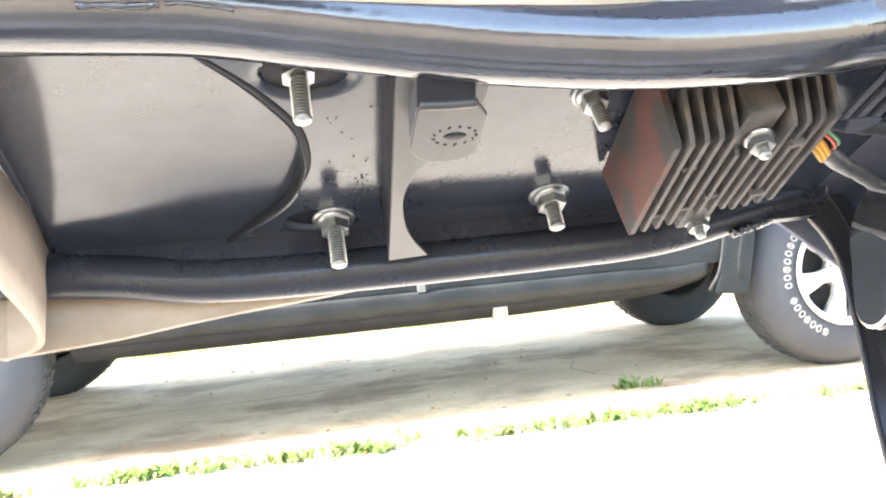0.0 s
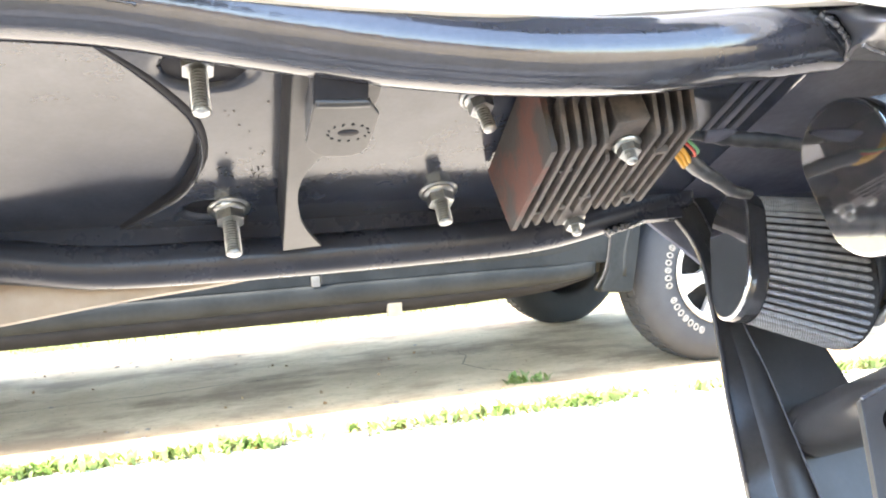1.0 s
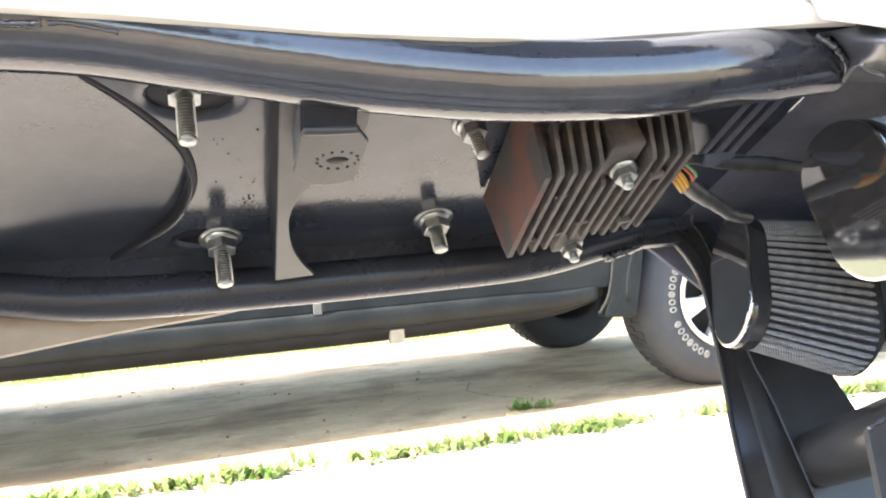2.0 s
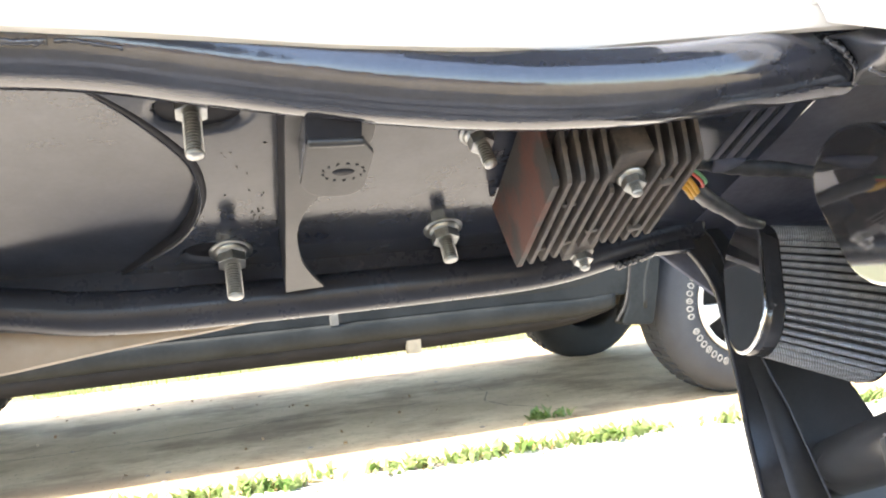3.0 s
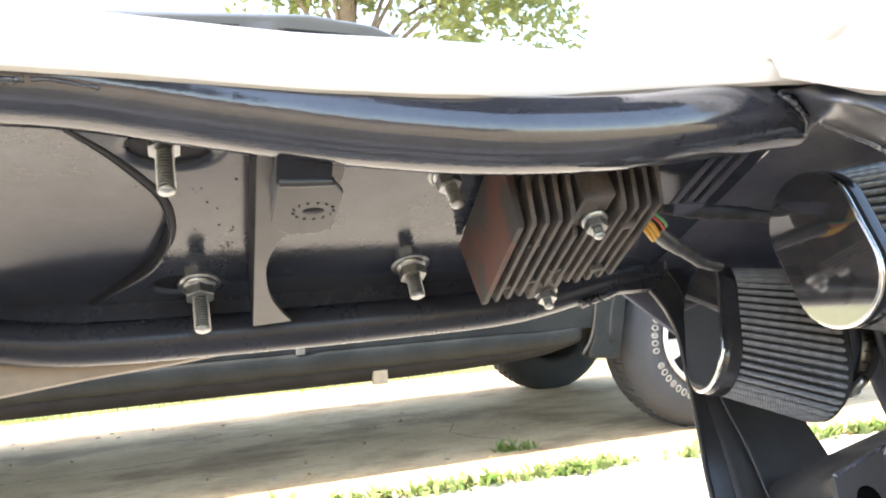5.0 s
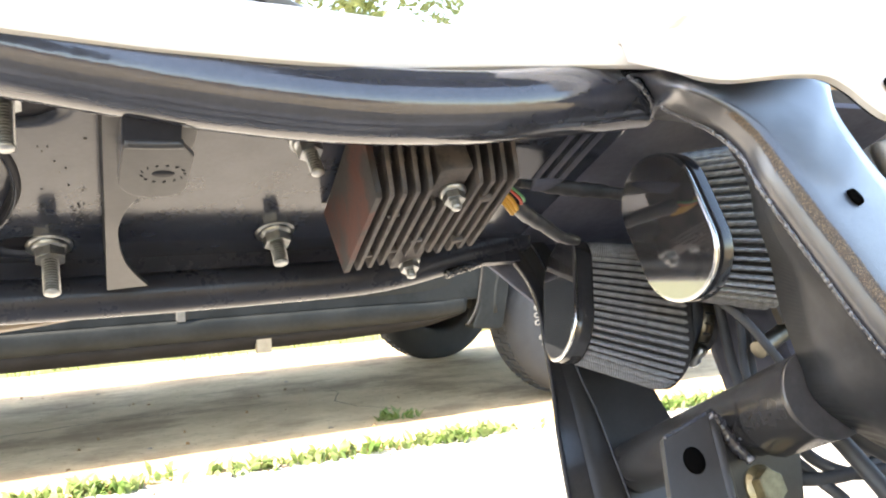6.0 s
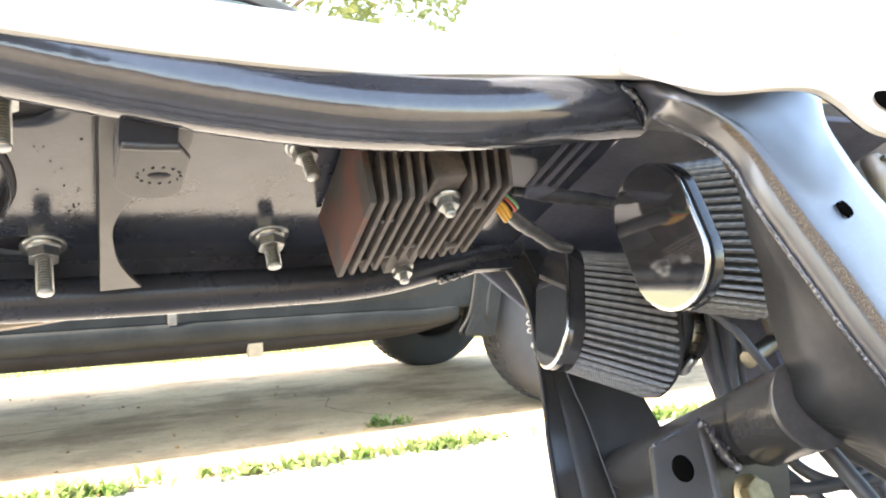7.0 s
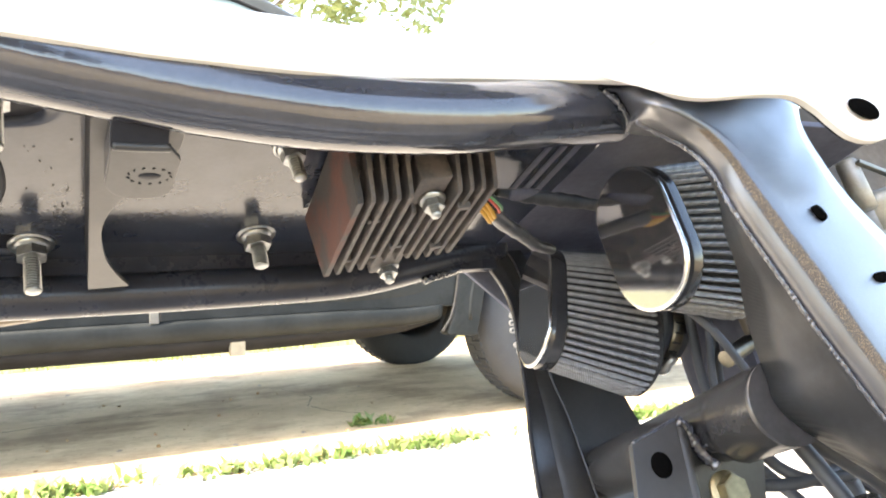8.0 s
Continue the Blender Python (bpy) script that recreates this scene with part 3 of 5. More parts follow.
for i in range(NF):
    u = -0.0395 + 0.0725 * i / (NF - 1)
    v0, v1 = -0.0480, 0.0390 - 0.008 * i / (NF - 1)
    if 5 <= i <= 7:
        v0, v1 = -0.030, 0.030
    z0 = -0.0140
    fin = [(v0 - 0.010 if not 5 <= i <= 7 else v0, 0.008), (v0, z0 + 0.002), (v0 + 0.002, z0), (v1 - 0.001, z0), (v1, z0 + 0.001), (v1 + 0.004, 0.008)]
    t = 0.0016 if i else 0.0022
    if i == 0:
        fin = [(v0 - 0.010, 0.0275), (v0, z0 + 0.002), (v0 + 0.002, z0), (v1 - 0.001, z0), (v1, z0 + 0.001), (v1 + 0.006, 0.0275)]
    m = REGM @ Matrix(((0, 0, 1, u), (1, 0, 0, 0), (0, 1, 0, 0), (0, 0, 0, 1)))
    bpart("fin", slab(fin, -t / 1.4, t / 1.4, m, bevel=0.0004), REGRED if i == 0 else REG, reg, "reddish worn end face" if i == 0 else "")
for v in (-0.0435, 0.0425):
    bpart("mount_ear", box(-0.0085, 0.0085, v - 0.010, v + (0.016 if v < 0 else 0.014), -0.0088, 0.006, 0.0015, REGM), REG, reg)
for x, y in ((0.1816, 0.0709), (0.2054, 0.1004), (0.2312, 0.1025), (0.1843, 0.1168), (0.2272, 0.0566), (0.196, 0.112)):
    bpart("casting_nub", box(-0.0034, 0.0034, -0.0014, 0.0014, -0.0016, 0.0022, 0.0009, Matrix.Translation((x, y, -0.0130)) @ Matrix.Rotation(radians(-15), 4, "Z")), REG, reg)
bolt(0.2085, 0.0550, -0.0095, 0.0105, False, (-7, -4))
bolt(0.2180, 0.1410, -0.0070, 0.0105, False, (-6, -3))

# wires out of the regulator
for i, (mt, dy) in enumerate(((YELLOW, 0.003), (YELLOW, 0.006), (YELLOW, 0.009), (RED, -0.003), (GREEN, -0.006))):
    w = sweep([(0.243, 0.073 + dy * 0.7, 0.010), (0.2555, 0.074 + dy, -0.001 - 0.0006 * i), (0.2645, 0.083 + dy, -0.0035), (0.267, 0.089 + dy * 0.5, 0.001), (0.272, 0.094, 0.003)], 0.0013 if i < 3 else 0.0008, 8, 28)
    bpart("wire", w, mt, label=["yellow wire", "yellow wire", "yellow wire", "red wire", "green wire"][i])
bpart("cable_loom", sweep([(0.2625, 0.087, 0.001), (0.283, 0.103, 0.000), (0.297, 0.110, -0.003), (0.309, 0.115, -0.008), (0.326, 0.122, -0.008)], lambda u: 0.0050 - 0.0018 * u + 0.0002 * math.sin(u * 37), 14, 40), TAPE, label="taped black cable loom")
bpart("cable_loom", sweep([(0.272, 0.088, 0.014), (0.290, 0.090, 0.013), (0.315, 0.094, 0.013), (0.343, 0.10, 0.014), (0.40, 0.12, 0.018)], lambda u: 0.0022 + 0.0024 * math.sin(u * 3) + 0.0003 * math.sin(u * 47), 14, 40), TAPE, label="taped black cable loom")
bpart("cable_clip", loft([[(0.272, 0.074, 0.008), (0.284, 0.076, 0.010), (0.300, 0.084, 0.014)], [(0.274, 0.082, 0.006), (0.286, 0.085, 0.008), (0.300, 0.088, 0.014)]], 10, 0.001), VEILED, label="bent dark metal cable clip")


# pod air filters
PLEATS = 46


def pod(cap, axis, long, length, half, wide, r1, r2):
    """An oval cone filter: end cap at cap, axis towards its neck, long axis of the oval, half length and half width of it."""
    m = align(cap, axis, long)
    straight = 2 * (half - wide)
    around = 2 * straight + math.tau * wide
    def oval(s, k, n):
        """A point of the stadium outline, evenly spaced along it."""
        d = (k / n * around + straight / 2) % around
        if d < straight:
            q = (d - straight / 2, -wide)
        elif d < straight + math.pi * wide:
            a = (d - straight) / wide - math.pi / 2
            q = (straight / 2 + wide * math.cos(a), wide * math.sin(a))
        elif d < 2 * straight + math.pi * wide:
            q = (straight * 1.5 + math.pi * wide - d, wide)
        else:
            a = (d - 2 * straight - math.pi * wide) / wide + math.pi / 2
            q = (-straight / 2 + wide * math.cos(a), wide * math.sin(a))
        return (s * q[0], s * q[1])
    n = 64
    def rings(stations, bm=None, wave=0, depth=0.0, sides=n, weave=0.0):
        own = bmesh.new()
        rr = []
        for j, (s, z) in enumerate(stations):
            row = []
            for k in range(sides):
                x, y = oval(s, k, sides)
                if wave:
                    d = math.hypot(x, y)
                    f = 1 + (depth * (abs(math.sin(k * math.pi / (sides / wave))) ** 0.9 - 1) + weave * (1 if (j // 1 + k // 2) % 2 else -1)) / d
                    x, y = x * f, y * f
                row.append(own.verts.new((x, y, z)))
            rr.append(row)
        for u, v in zip(rr, rr[1:]):
            for k in range(sides):
                own.faces.new((u[k], u[(k + 1) % sides], v[(k + 1) % sides], v[k])).smooth = True
        own.faces.new(rr[0][::-1])
        own.faces.new(rr[-1])
        bmesh.ops.recalc_face_normals(own, faces=own.faces)
        own.transform(m)
        return own
    body = bpart("air_filter", rings([(r1 * 0.99, 0.004)] + [(r1 - 0.13 + (r2 - r1) * k / 10, 0.008 + (length - 0.016) * k / 10) for k in range(11)] + [(r2 * 0.97, length - 0.003), (r2 * 0.90, length)], sides=96), MEDIA, label="black pleated cone air filter")
    bpart("end_cap", rings([(0.955, 0.0), (0.985, 0.0006), (1.0, 0.002)]), CHROME, body, "black chrome oval end cap")
    bpart("cap_rim", rings([(0.985, 0.0004), (1.001, 0.0006), (1.006, 0.0014), (1.004, 0.0022), (0.985, 0.0023)]), BRIGHT, body, "bright polished rim")
    bpart("band", rings([(0.985, 0.0024), (0.990, 0.0026), (0.990, 0.0040), (1.006, 0.0046), (1.010, 0.0056), (1.010, 0.0118), (1.006, 0.0128), (0.98, 0.0130)]), BANDS, body, "gloss black band")
    # gauze pleats, each a rib of woven wire over the dark cotton
    for p in range(PLEATS):
        k = p + 0.5
        bm = bmesh.new()
        rings_ = []
        for j in range(109):
            u = j / 108
            x, y = oval(r1 + (r2 - r1) * u, k, PLEATS)
            x2, y2 = oval(r1 + (r2 - r1) * u, k + 0.05, PLEATS)
            tx, ty = x2 - x, y2 - y
            d = math.hypot(tx, ty)
            tx, ty = tx / d, ty / d
            e = min(1.0, 12 * u + 0.2, 12 * (1 - u) + 0.2)
            rib = []
            for i in range(7):
                a = math.pi * i / 6
                f = 1 + 0.08 * (1 if (j + i // 4) % 2 else -1)
                rib.append(bm.verts.new((x + tx * 0.00112 * (1 + 0.2 * u) * f * math.cos(a) + ty * (0.0030 * f * math.sin(a) * e - 0.0026), y + ty * 0.00112 * (1 + 0.2 * u) * f * math.cos(a) - tx * (0.0030 * f * math.sin(a) * e - 0.0026), 0.006 + (length - 0.010) * u)))
            rings_.append(rib)
        for g, h in zip(rings_, rings_[1:]):
            for i in range(6):
                bm.faces.new((g[i], g[i + 1], h[i + 1], h[i])).smooth = True
        bm.transform(m)
        bmesh.ops.recalc_face_normals(bm, faces=bm.faces)
        bpart("pleat", bm, MESHCLOTH, body)
    bpart("neck", lathe([(0.024, length - 0.003), (0.0265, length), (0.0255, length + 0.006), (0.0225, length + 0.008), (0.0225, length + 0.022), (0.020, length + 0.024)], 40, m), RUBBER, body)
    cl = bpart("hose_clamp", lathe([(0.0226, length + 0.010), (0.0234, length + 0.010), (0.0234, length + 0.018), (0.0226, length + 0.018)], 40, m, closed=True), CLAMPS, body, "slotted steel hose clamp")
    for k in range(22):
        a = k * math.tau / 22
        bpart("slot", box(-0.0007, 0.0007, -0.0003, 0.0003, -0.003, 0.003, 0, m @ Matrix.Translation((0.0235 * math.cos(a), 0.0235 * math.sin(a), length + 0.014)) @ Matrix.Rotation(a + math.pi / 2, 4, "Z")), DARKIN, cl)
    a = math.pi * 0.93
    sm = m @ Matrix.Translation((0.0265 * math.cos(a), 0.0265 * math.sin(a), length + 0.014)) @ Matrix.Rotation(a, 4, "Z") @ Matrix.Rotation(radians(90), 4, "X")
    bpart("clamp_screw", lathe([(0.0, -0.009), (0.0036, -0.009), (0.0042, -0.007), (0.0042, -0.003), (0.003, -0.002), (0.003, 0.008), (0, 0.008)], 16, sm), ZINC, body, "hexagonal clamp screw")
    return body


pod((0.3324, 0.0528, -0.0351), (0.9923, 0.0817, 0.0172), (-0.019, 0.025, 0.952), 0.075, 0.0428, 0.0277, 0.96, 1.20)
pod((0.3195, 0.150, -0.0348), (0.951, -0.10, -0.295), (0.293, -0.031, 0.955), 0.080, 0.0410, 0.0240, 0.96, 1.20)

# wheels, swingarm and stand that carry the frame
for x0, nm in ((-0.50, "rear_wheel"), (0.95, "front_wheel")):
    mm = Matrix.Translation((x0, 0.10, -0.478)) @ Matrix.Rotation(radians(90), 4, "X")
    wh = bpart(nm, lathe([(0.215, -0.045), (0.25, -0.056), (0.285, -0.045), (0.303, -0.015), (0.303, 0.015), (0.285, 0.045), (0.25, 0.056), (0.215, 0.045)], 48, mm, closed=True), RUBBER, label="black motorcycle tyre on a spoked wheel")
    bpart("rim", lathe([(0.205, -0.03), (0.22, -0.04), (0.22, 0.04), (0.205, 0.03)], 48, mm, closed=True), STEEL, wh)
    bm = lathe([(0.0, -0.06), (0.035, -0.06), (0.035, 0.06), (0.0, 0.06)], 24, mm)
    for k in range(18):
        a = k * math.tau / 18
        sweep([mm @ Vector((0.03 * math.cos(a), 0.03 * math.sin(a), 0.03 - 0.06 * (k % 2))), mm @ Vector((0.21 * math.cos(a + 0.3), 0.21 * math.sin(a + 0.3), 0))], 0.002, 6, 2, True, bm)
    bpart("hub", bm, STEEL, wh)
for y in (0.02, 0.18):
    bpart("swingarm", sweep([(-0.50, y, -0.478), (-0.1, y, -0.42), (0.40, y, -0.34)], 0.018, 16, 20), SATIN)
    bpart("down_tube", sweep([(0.37, y, -0.20), (0.44, y, -0.34), (0.60, y, -0.52), (0.80, y, -0.50), (0.95, y, -0.478)], 0.016, 16, 30), SATIN)

# Unseen engine, added so that its shadow lies below the frame.
eng = bpart("engine", box(0.44, 0.86, -0.02, 0.22, -0.66, -0.36, 0.03), CAST, label="unseen grey cast engine block added for its shade on the ground")
for k in range(6):
    bpart("cooling_fin", box(0.46, 0.84, -0.035, 0.235, -0.42 + 0.012 * k, -0.416 + 0.012 * k, 0.001), CAST, eng)

# pressed side plate of the main frame
W = [(0.292, -0.0042, -0.0040), (0.2717, -0.032, -0.0175), (0.2907, -0.036, -0.0329), (0.2962, -0.040, -0.0472), (0.2973, -0.042, -0.0657), (0.3040, -0.042, -0.0867), (0.3124, -0.042, -0.1097),
     (0.3190, -0.042, -0.1275), (0.3252, -0.042, -0.1418), (0.3367, -0.042, -0.1685), (0.3713, -0.042, -0.2472)]
LW = [(0.293, -0.003, -0.0038), (0.3036, -0.014, -0.0134), (0.3182, -0.014, -0.0184), (0.3240, -0.014, -0.0307), (0.3258, -0.014, -0.0468), (0.3258, -0.010, -0.0640), (0.3289, -0.006, -0.0829),
      (0.3297, 0.0, -0.1041), (0.3274, 0.0, -0.1324), (0.3322, 0.0, -0.1559), (0.3900, 0.0, -0.2000)]
RG = [(0.281, -0.0156, 0.0038), (0.263, -0.050, -0.024), (0.283, -0.050, -0.031), (0.296, -0.050, -0.043), (0.305, -0.050, -0.062), (0.3135, -0.050, -0.0825), (0.322, -0.050, -0.102),
      (0.3285, -0.050, -0.1205), (0.333, -0.050, -0.135), (0.341, -0.050, -0.158), (0.372, -0.050, -0.24)]
U = [(0.277, -0.0162, 0.0125), (0.2951, -0.03, 0.0058), (0.3277, -0.028, 0.008), (0.3701, -0.026, 0.016), (0.3988, -0.027, 0.014), (0.3832, -0.034, -0.0145), (0.379, -0.038, -0.0344),
     (0.3843, -0.040, -0.0603), (0.4085, -0.040, -0.0989), (0.4232, -0.040, -0.1439), (0.4431, -0.040, -0.2252)]


def between(a, b, f, lift=(0, 0, 0)):
    return [Vector(p) * (1 - f) + Vector(q) * f + Vector(lift) for p, q in zip(a, b)]


CREASE = [between(W, RG, 0.40, (0, -0.0060, 0)), between(W, RG, 0.70, (0, -0.0054, 0)), between(W, RG, 0.95, (0, -0.0040, 0))]
sheet = loft([W, between(W, RG, 0.12, (0, -0.0048, 0)), between(W, RG, 0.40, (0, -0.0060, 0)), between(W, RG, 0.70, (0, -0.0054, 0)), between(W, RG, 0.95, (0, -0.0040, 0)),
              between(RG, U, 0.08, (0, -0.0040, 0)), between(RG, U, 0.2, (0, -0.0042, 0)), between(RG, U, 0.45, (0, -0.0040, 0)), between(RG, U, 0.8, (0, -0.0022, 0)), U], 110, 0.0014)
flange = loft([LW, between(LW, W, 0.5), between(LW, W, 0.92), W], 110, 0.0025)
gusset = bpart("frame_plate", sheet, PRESSED, label="black pressed steel frame side plate")
# Brown ground mirrored in the crease is painted on as a grainy strip.
sheen_rows = [between(CREASE[0], CREASE[1], f, (-0.0001, -0.0003, 0)) for f in (-0.35, -0.05, 0.25, 0.55, 0.85)] + [between(CREASE[1], CREASE[2], f, (-0.0001, -0.0003, 0)) for f in (0.1, 0.4, 0.75)]
sheen = loft([row[1:] for row in sheen_rows], 240)
cover = sheen.verts.layers.float.new("cover")
for i, v in enumerate(sheen.verts):
    across, along = i // 240, (i % 240) / 239
    v[cover] = (0.36, 0.52, 0.66, 0.78, 0.78, 0.70, 0.55, 0.36)[across] * min(1.0, 0.7 + along * 3)
bpart("crease_sheen", sheen, EARTHSHEEN, gusset, "painted grainy brown reflection along the crease")
bpart("inner_flange", flange, FLANGE, gusset, "dull black inner flange")
# weld beads
def weld(pts, r, count, seed, parent=None):
    """A rough run of weld with ripples and spatter under the paint."""
    rnd = random.Random(seed)
    bm = sweep(pts, lambda u: r * (0.95 + 0.05 * math.sin(u * count * 0.9 * math.pi) + 0.25 * noise.noise((u * count * 0.35, seed, 0))), 12, count * 3)
    for v in bm.verts:
        v.co += Vector((noise.noise(v.co * 700), noise.noise(v.co * 700 + Vector((9, 3, 1))), noise.noise(v.co * 700 + Vector((2, 8, 5))))) * r * 0.42
    for q in spline(pts, max(4, count // 6)):
        s = bmesh.ops.create_icosphere(bm, subdivisions=1, radius=r * rnd.uniform(0.25, 0.5))["verts"]
        d = Vector((rnd.uniform(-1, 1), rnd.uniform(-1, 0), rnd.uniform(-1, 1))) * r * 1.3
        for v in s:
            v.co += q + d
    return bpart("weld_bead", bm, BLACK, parent, "lumpy painted weld bead", smooth=True)


weld(W[1:5], 0.0013, 44, 1)
weld(W[4:10], 0.0011, 80, 11)
weld([(0.250, -0.004, -0.0090), (0.264, -0.0045, -0.0072), (0.278, -0.0050, -0.0055)], 0.0010, 16, 2)
weld([(0.2745, -0.0172, 0.0100), (0.2770, -0.0180, 0.0060), (0.2815, -0.0175, 0.0020), (0.2880, -0.0130, -0.0025), (0.2925, -0.0050, -0.0045)], 0.0015, 26, 3)
weld([(-0.056, -0.0124, 0.0164), (-0.0386, -0.0125, 0.0153), (-0.031, -0.0128, 0.0152)], 0.0013, 14, 31)
weld([(-0.029, -0.0130, 0.0153), (-0.022, -0.0131, 0.0150), (-0.0079, -0.0127, 0.0121)], 0.0008, 12, 32)
weld([(0.27, 0.195, 0.006), (0.30, 0.196, 0.014), (0.335, 0.197, 0.024)], 0.0028, 26, 4)

# white seat cowl: side band, top and far skirt in one shell
def edge(table, x):
    for (a, u), (b, v) in zip(table, table[1:]):
        if x <= b:
            return u + (v - u) * max(0.0, (x - a) / (b - a))
    return table[-1][1]


NEAR_LOW = [(-0.62, 0.060), (-0.30, 0.040), (-0.057, 0.0315), (0.0, 0.0275), (0.06, 0.0217), (0.105, 0.0199), (0.154, 0.0194), (0.21, 0.0245), (0.27, 0.0285), (0.30, 0.029)]
TOP = [(-0.62, 0.11), (-0.30, 0.085), (-0.1, 0.066), (0.0, 0.056), (0.058, 0.050), (0.127, 0.048), (0.30, 0.049)]
FAR_LOW = [(-0.62, 0.02), (-0.30, -0.010), (-0.16, -0.016), (-0.134, -0.015), (-0.094, -0.012), (-0.033, -0.004), (0.031, 0.002), (0.09, 0.012), (0.30, 0.03)]
xs = [-0.60 + 0.885 * i / 40 for i in range(41)]
curves = [[] for _ in range(11)]
for x in xs:
    side = edge([(-0.3, -0.0182), (0.125, -0.0182), (0.175, -0.003), (0.235, -0.003), (0.278, -0.029), (0.5, -0.029)], x)
    lo, hi, fl = edge(NEAR_LOW, x) + 0.73 * side, edge(TOP, x) + 0.73 * side, edge(FAR_LOW, x)
    ring = [(side, lo), (side - 0.0004, lo * 0.5 + hi * 0.5), (side, hi - 0.003), (side + 0.0025, hi + 0.001), (side + 0.012, hi + 0.006), (0.03, hi + 0.014), (0.17, hi + 0.014), (0.216, hi + 0.008), (0.222, hi), (0.2235, (hi + fl) * 0.5), (0.222, fl)]
    for row, (y, z) in zip(curves, ring):
        row.append((x, y, z))
cowl = bpart("seat_cowl", loft(curves[:9], 100, 0.003), WHITE, label="white fibreglass seat cowl")
bpart("cowl_skirt", loft(curves[8:], 100, 0.003), BEIGE, cowl, "beige inner side of the skirt")
bpart("tail_wall", loft([[(-0.150, 0.2215, z), (-0.128, 0.205, z), (-0.1215, 0.17, z), (-0.1225, 0.10, z), (-0.124, 0.04, z), (-0.128, 0.0, z)] for z in (-0.016, 0.0, 0.015, 0.0365)], 40, 0.003), BEIGE, cowl, "beige inner wall of the tail")
# forward ear of the cowl with its bolt hole
ear = [(0.2640, -0.0305, 0.0072), (0.2690, -0.052, -0.0153), (0.2840, -0.060, -0.0237), (0.3032, -0.070, -0.0275), (0.3291, -0.070, -0.0261), (0.3411, -0.070, -0.0313), (0.3483, -0.070, -0.0385), (0.3559, -0.070, -0.0451), (0.3642, -0.070, -0.0477), (0.3722, -0.070, -0.0480), (0.3832, -0.070, -0.0459), (0.4236, -0.070, -0.0339)]
ear_ob = bpart("cowl_ear", loft([ear, [(x, y - 0.0006, z + 0.004) for x, y, z in ear], [(x, y, 0.05) for x, y, z in ear], [(x, y + 0.006, 0.12) for x, y, z in ear]], 70, 0.0035), WHITE, cowl, "white ear with an oval bolt hole")
# Unseen roof, added so the top of the frame plate mirrors something dark.
roof = [[(x, y, z + 0.004 * math.sin((x - 0.27) * 5)) for x in (0.27, 0.33, 0.39, 0.47, 0.54)] for y, z in ((-0.064, 0.118), (-0.040, 0.128), (0.03, 0.136), (0.10, 0.138), (0.17, 0.134), (0.22, 0.120))]
bpart("added_roof", loft(roof, 24, -0.003), WHITE, cowl, "unseen white roof added over the frame to darken reflections")
# Added end wall keeps the roof's dark underside out of view.
bpart("added_wall", loft([[(0.2695, y, z + f * (low - z)) for y, z, low in ((-0.064, 0.118, 0.006), (-0.040, 0.128, 0.010), (-0.022, 0.130, 0.024), (0.03, 0.136, 0.040), (0.10, 0.138, 0.040), (0.17, 0.134, 0.040), (0.22, 0.120, 0.040))] for f in (0.0, 0.5, 1.0)], 30, 0.003), WHITE, cowl, "added white wall that closes the added roof's rear")
# Dark linings put the shade inside roof and ear into their colour.
bpart("roof_shade_lining", loft([[(max(x, 0.315 + 0.001 * k), max(y, -0.056), z - 0.006) for k, (x, y, z) in enumerate(row)] for row in roof], 24, -0.0004), SHADOWBLACK, cowl, "dark lining added under the roof for the plate's dark reflection")
bpart("ear_shade_lining", loft([[(x, y + 0.0042, z + 0.0015) for x, y, z in ear[2:]], [(x, y + 0.0042, 0.05) for x, y, z in ear[2:]], [(x, y + 0.0102, 0.118) for x, y, z in ear[2:]]], 70, 0.0004), SHADOWBLACK, cowl, "dark lining standing for the ear's unlit inner side")
# Holes are black discs laid on the surface, not cut through.
bpart("bolt_hole", lathe([(0.0, 0.0026), (0.0056, 0.0026), (0.0060, 0.0019)], 28, Matrix.Translation((0.3736, -0.0703, -0.0314)) @ Matrix.Rotation(radians(90), 4, "X") @ Matrix.Rotation(radians(-6), 4, "Z"), sx=1.75), HOLE, ear_ob)
bpart("bolt_hole", lathe([(0.0, 0.0006), (0.0030, 0.0005), (0.0033, -0.002)], 28, align((0.3412, -0.0512, -0.0752), (0.09, -0.99, 0.05), (0.6, 0, -0.8)), sx=1.35), HOLE, gusset)
bpart("slot", lathe([(0.0, 0.0006), (0.0024, 0.0005), (0.0030, -0.002)], 28, align((0.3655, -0.0500, -0.1075), (0.09, -0.99, 0.05), (1, 0, 0.1)), sx=2.6), HOLE, gusset)

# far side plate of the main frame
left = spline([(0.3107, 0.0147, 0), (0.3217, 0.0174, 0), (0.329, 0.0072, 0), (0.3338, -0.0062, 0), (0.3353, -0.0246, 0), (0.332, -0.0469, 0), (0.3295, -0.0665, 0), (0.3244, -0.0963, 0), (0.3202, -0.1183, 0), (0.308, -0.21, 0)], 40)
fold = spline([(0.322, 0.030, 0), (0.333, 0.022, 0), (0.338, 0.010, 0), (0.3425, -0.0062, 0), (0.3435, -0.0246, 0), (0.340, -0.0469, 0), (0.3387, -0.0696, 0), (0.3383, -0.0945, 0), (0.3362, -0.1208, 0), (0.330, -0.21, 0)], 40)
ridge = spline([(0.335, 0.034, 0), (0.343, 0.024, 0), (0.347, 0.010, 0), (0.3485, -0.0062, 0), (0.349, -0.0246, 0), (0.348, -0.0469, 0), (0.3490, -0.0720, 0), (0.3535, -0.0990, 0), (0.3560, -0.1300, 0), (0.362, -0.21, 0)], 40)
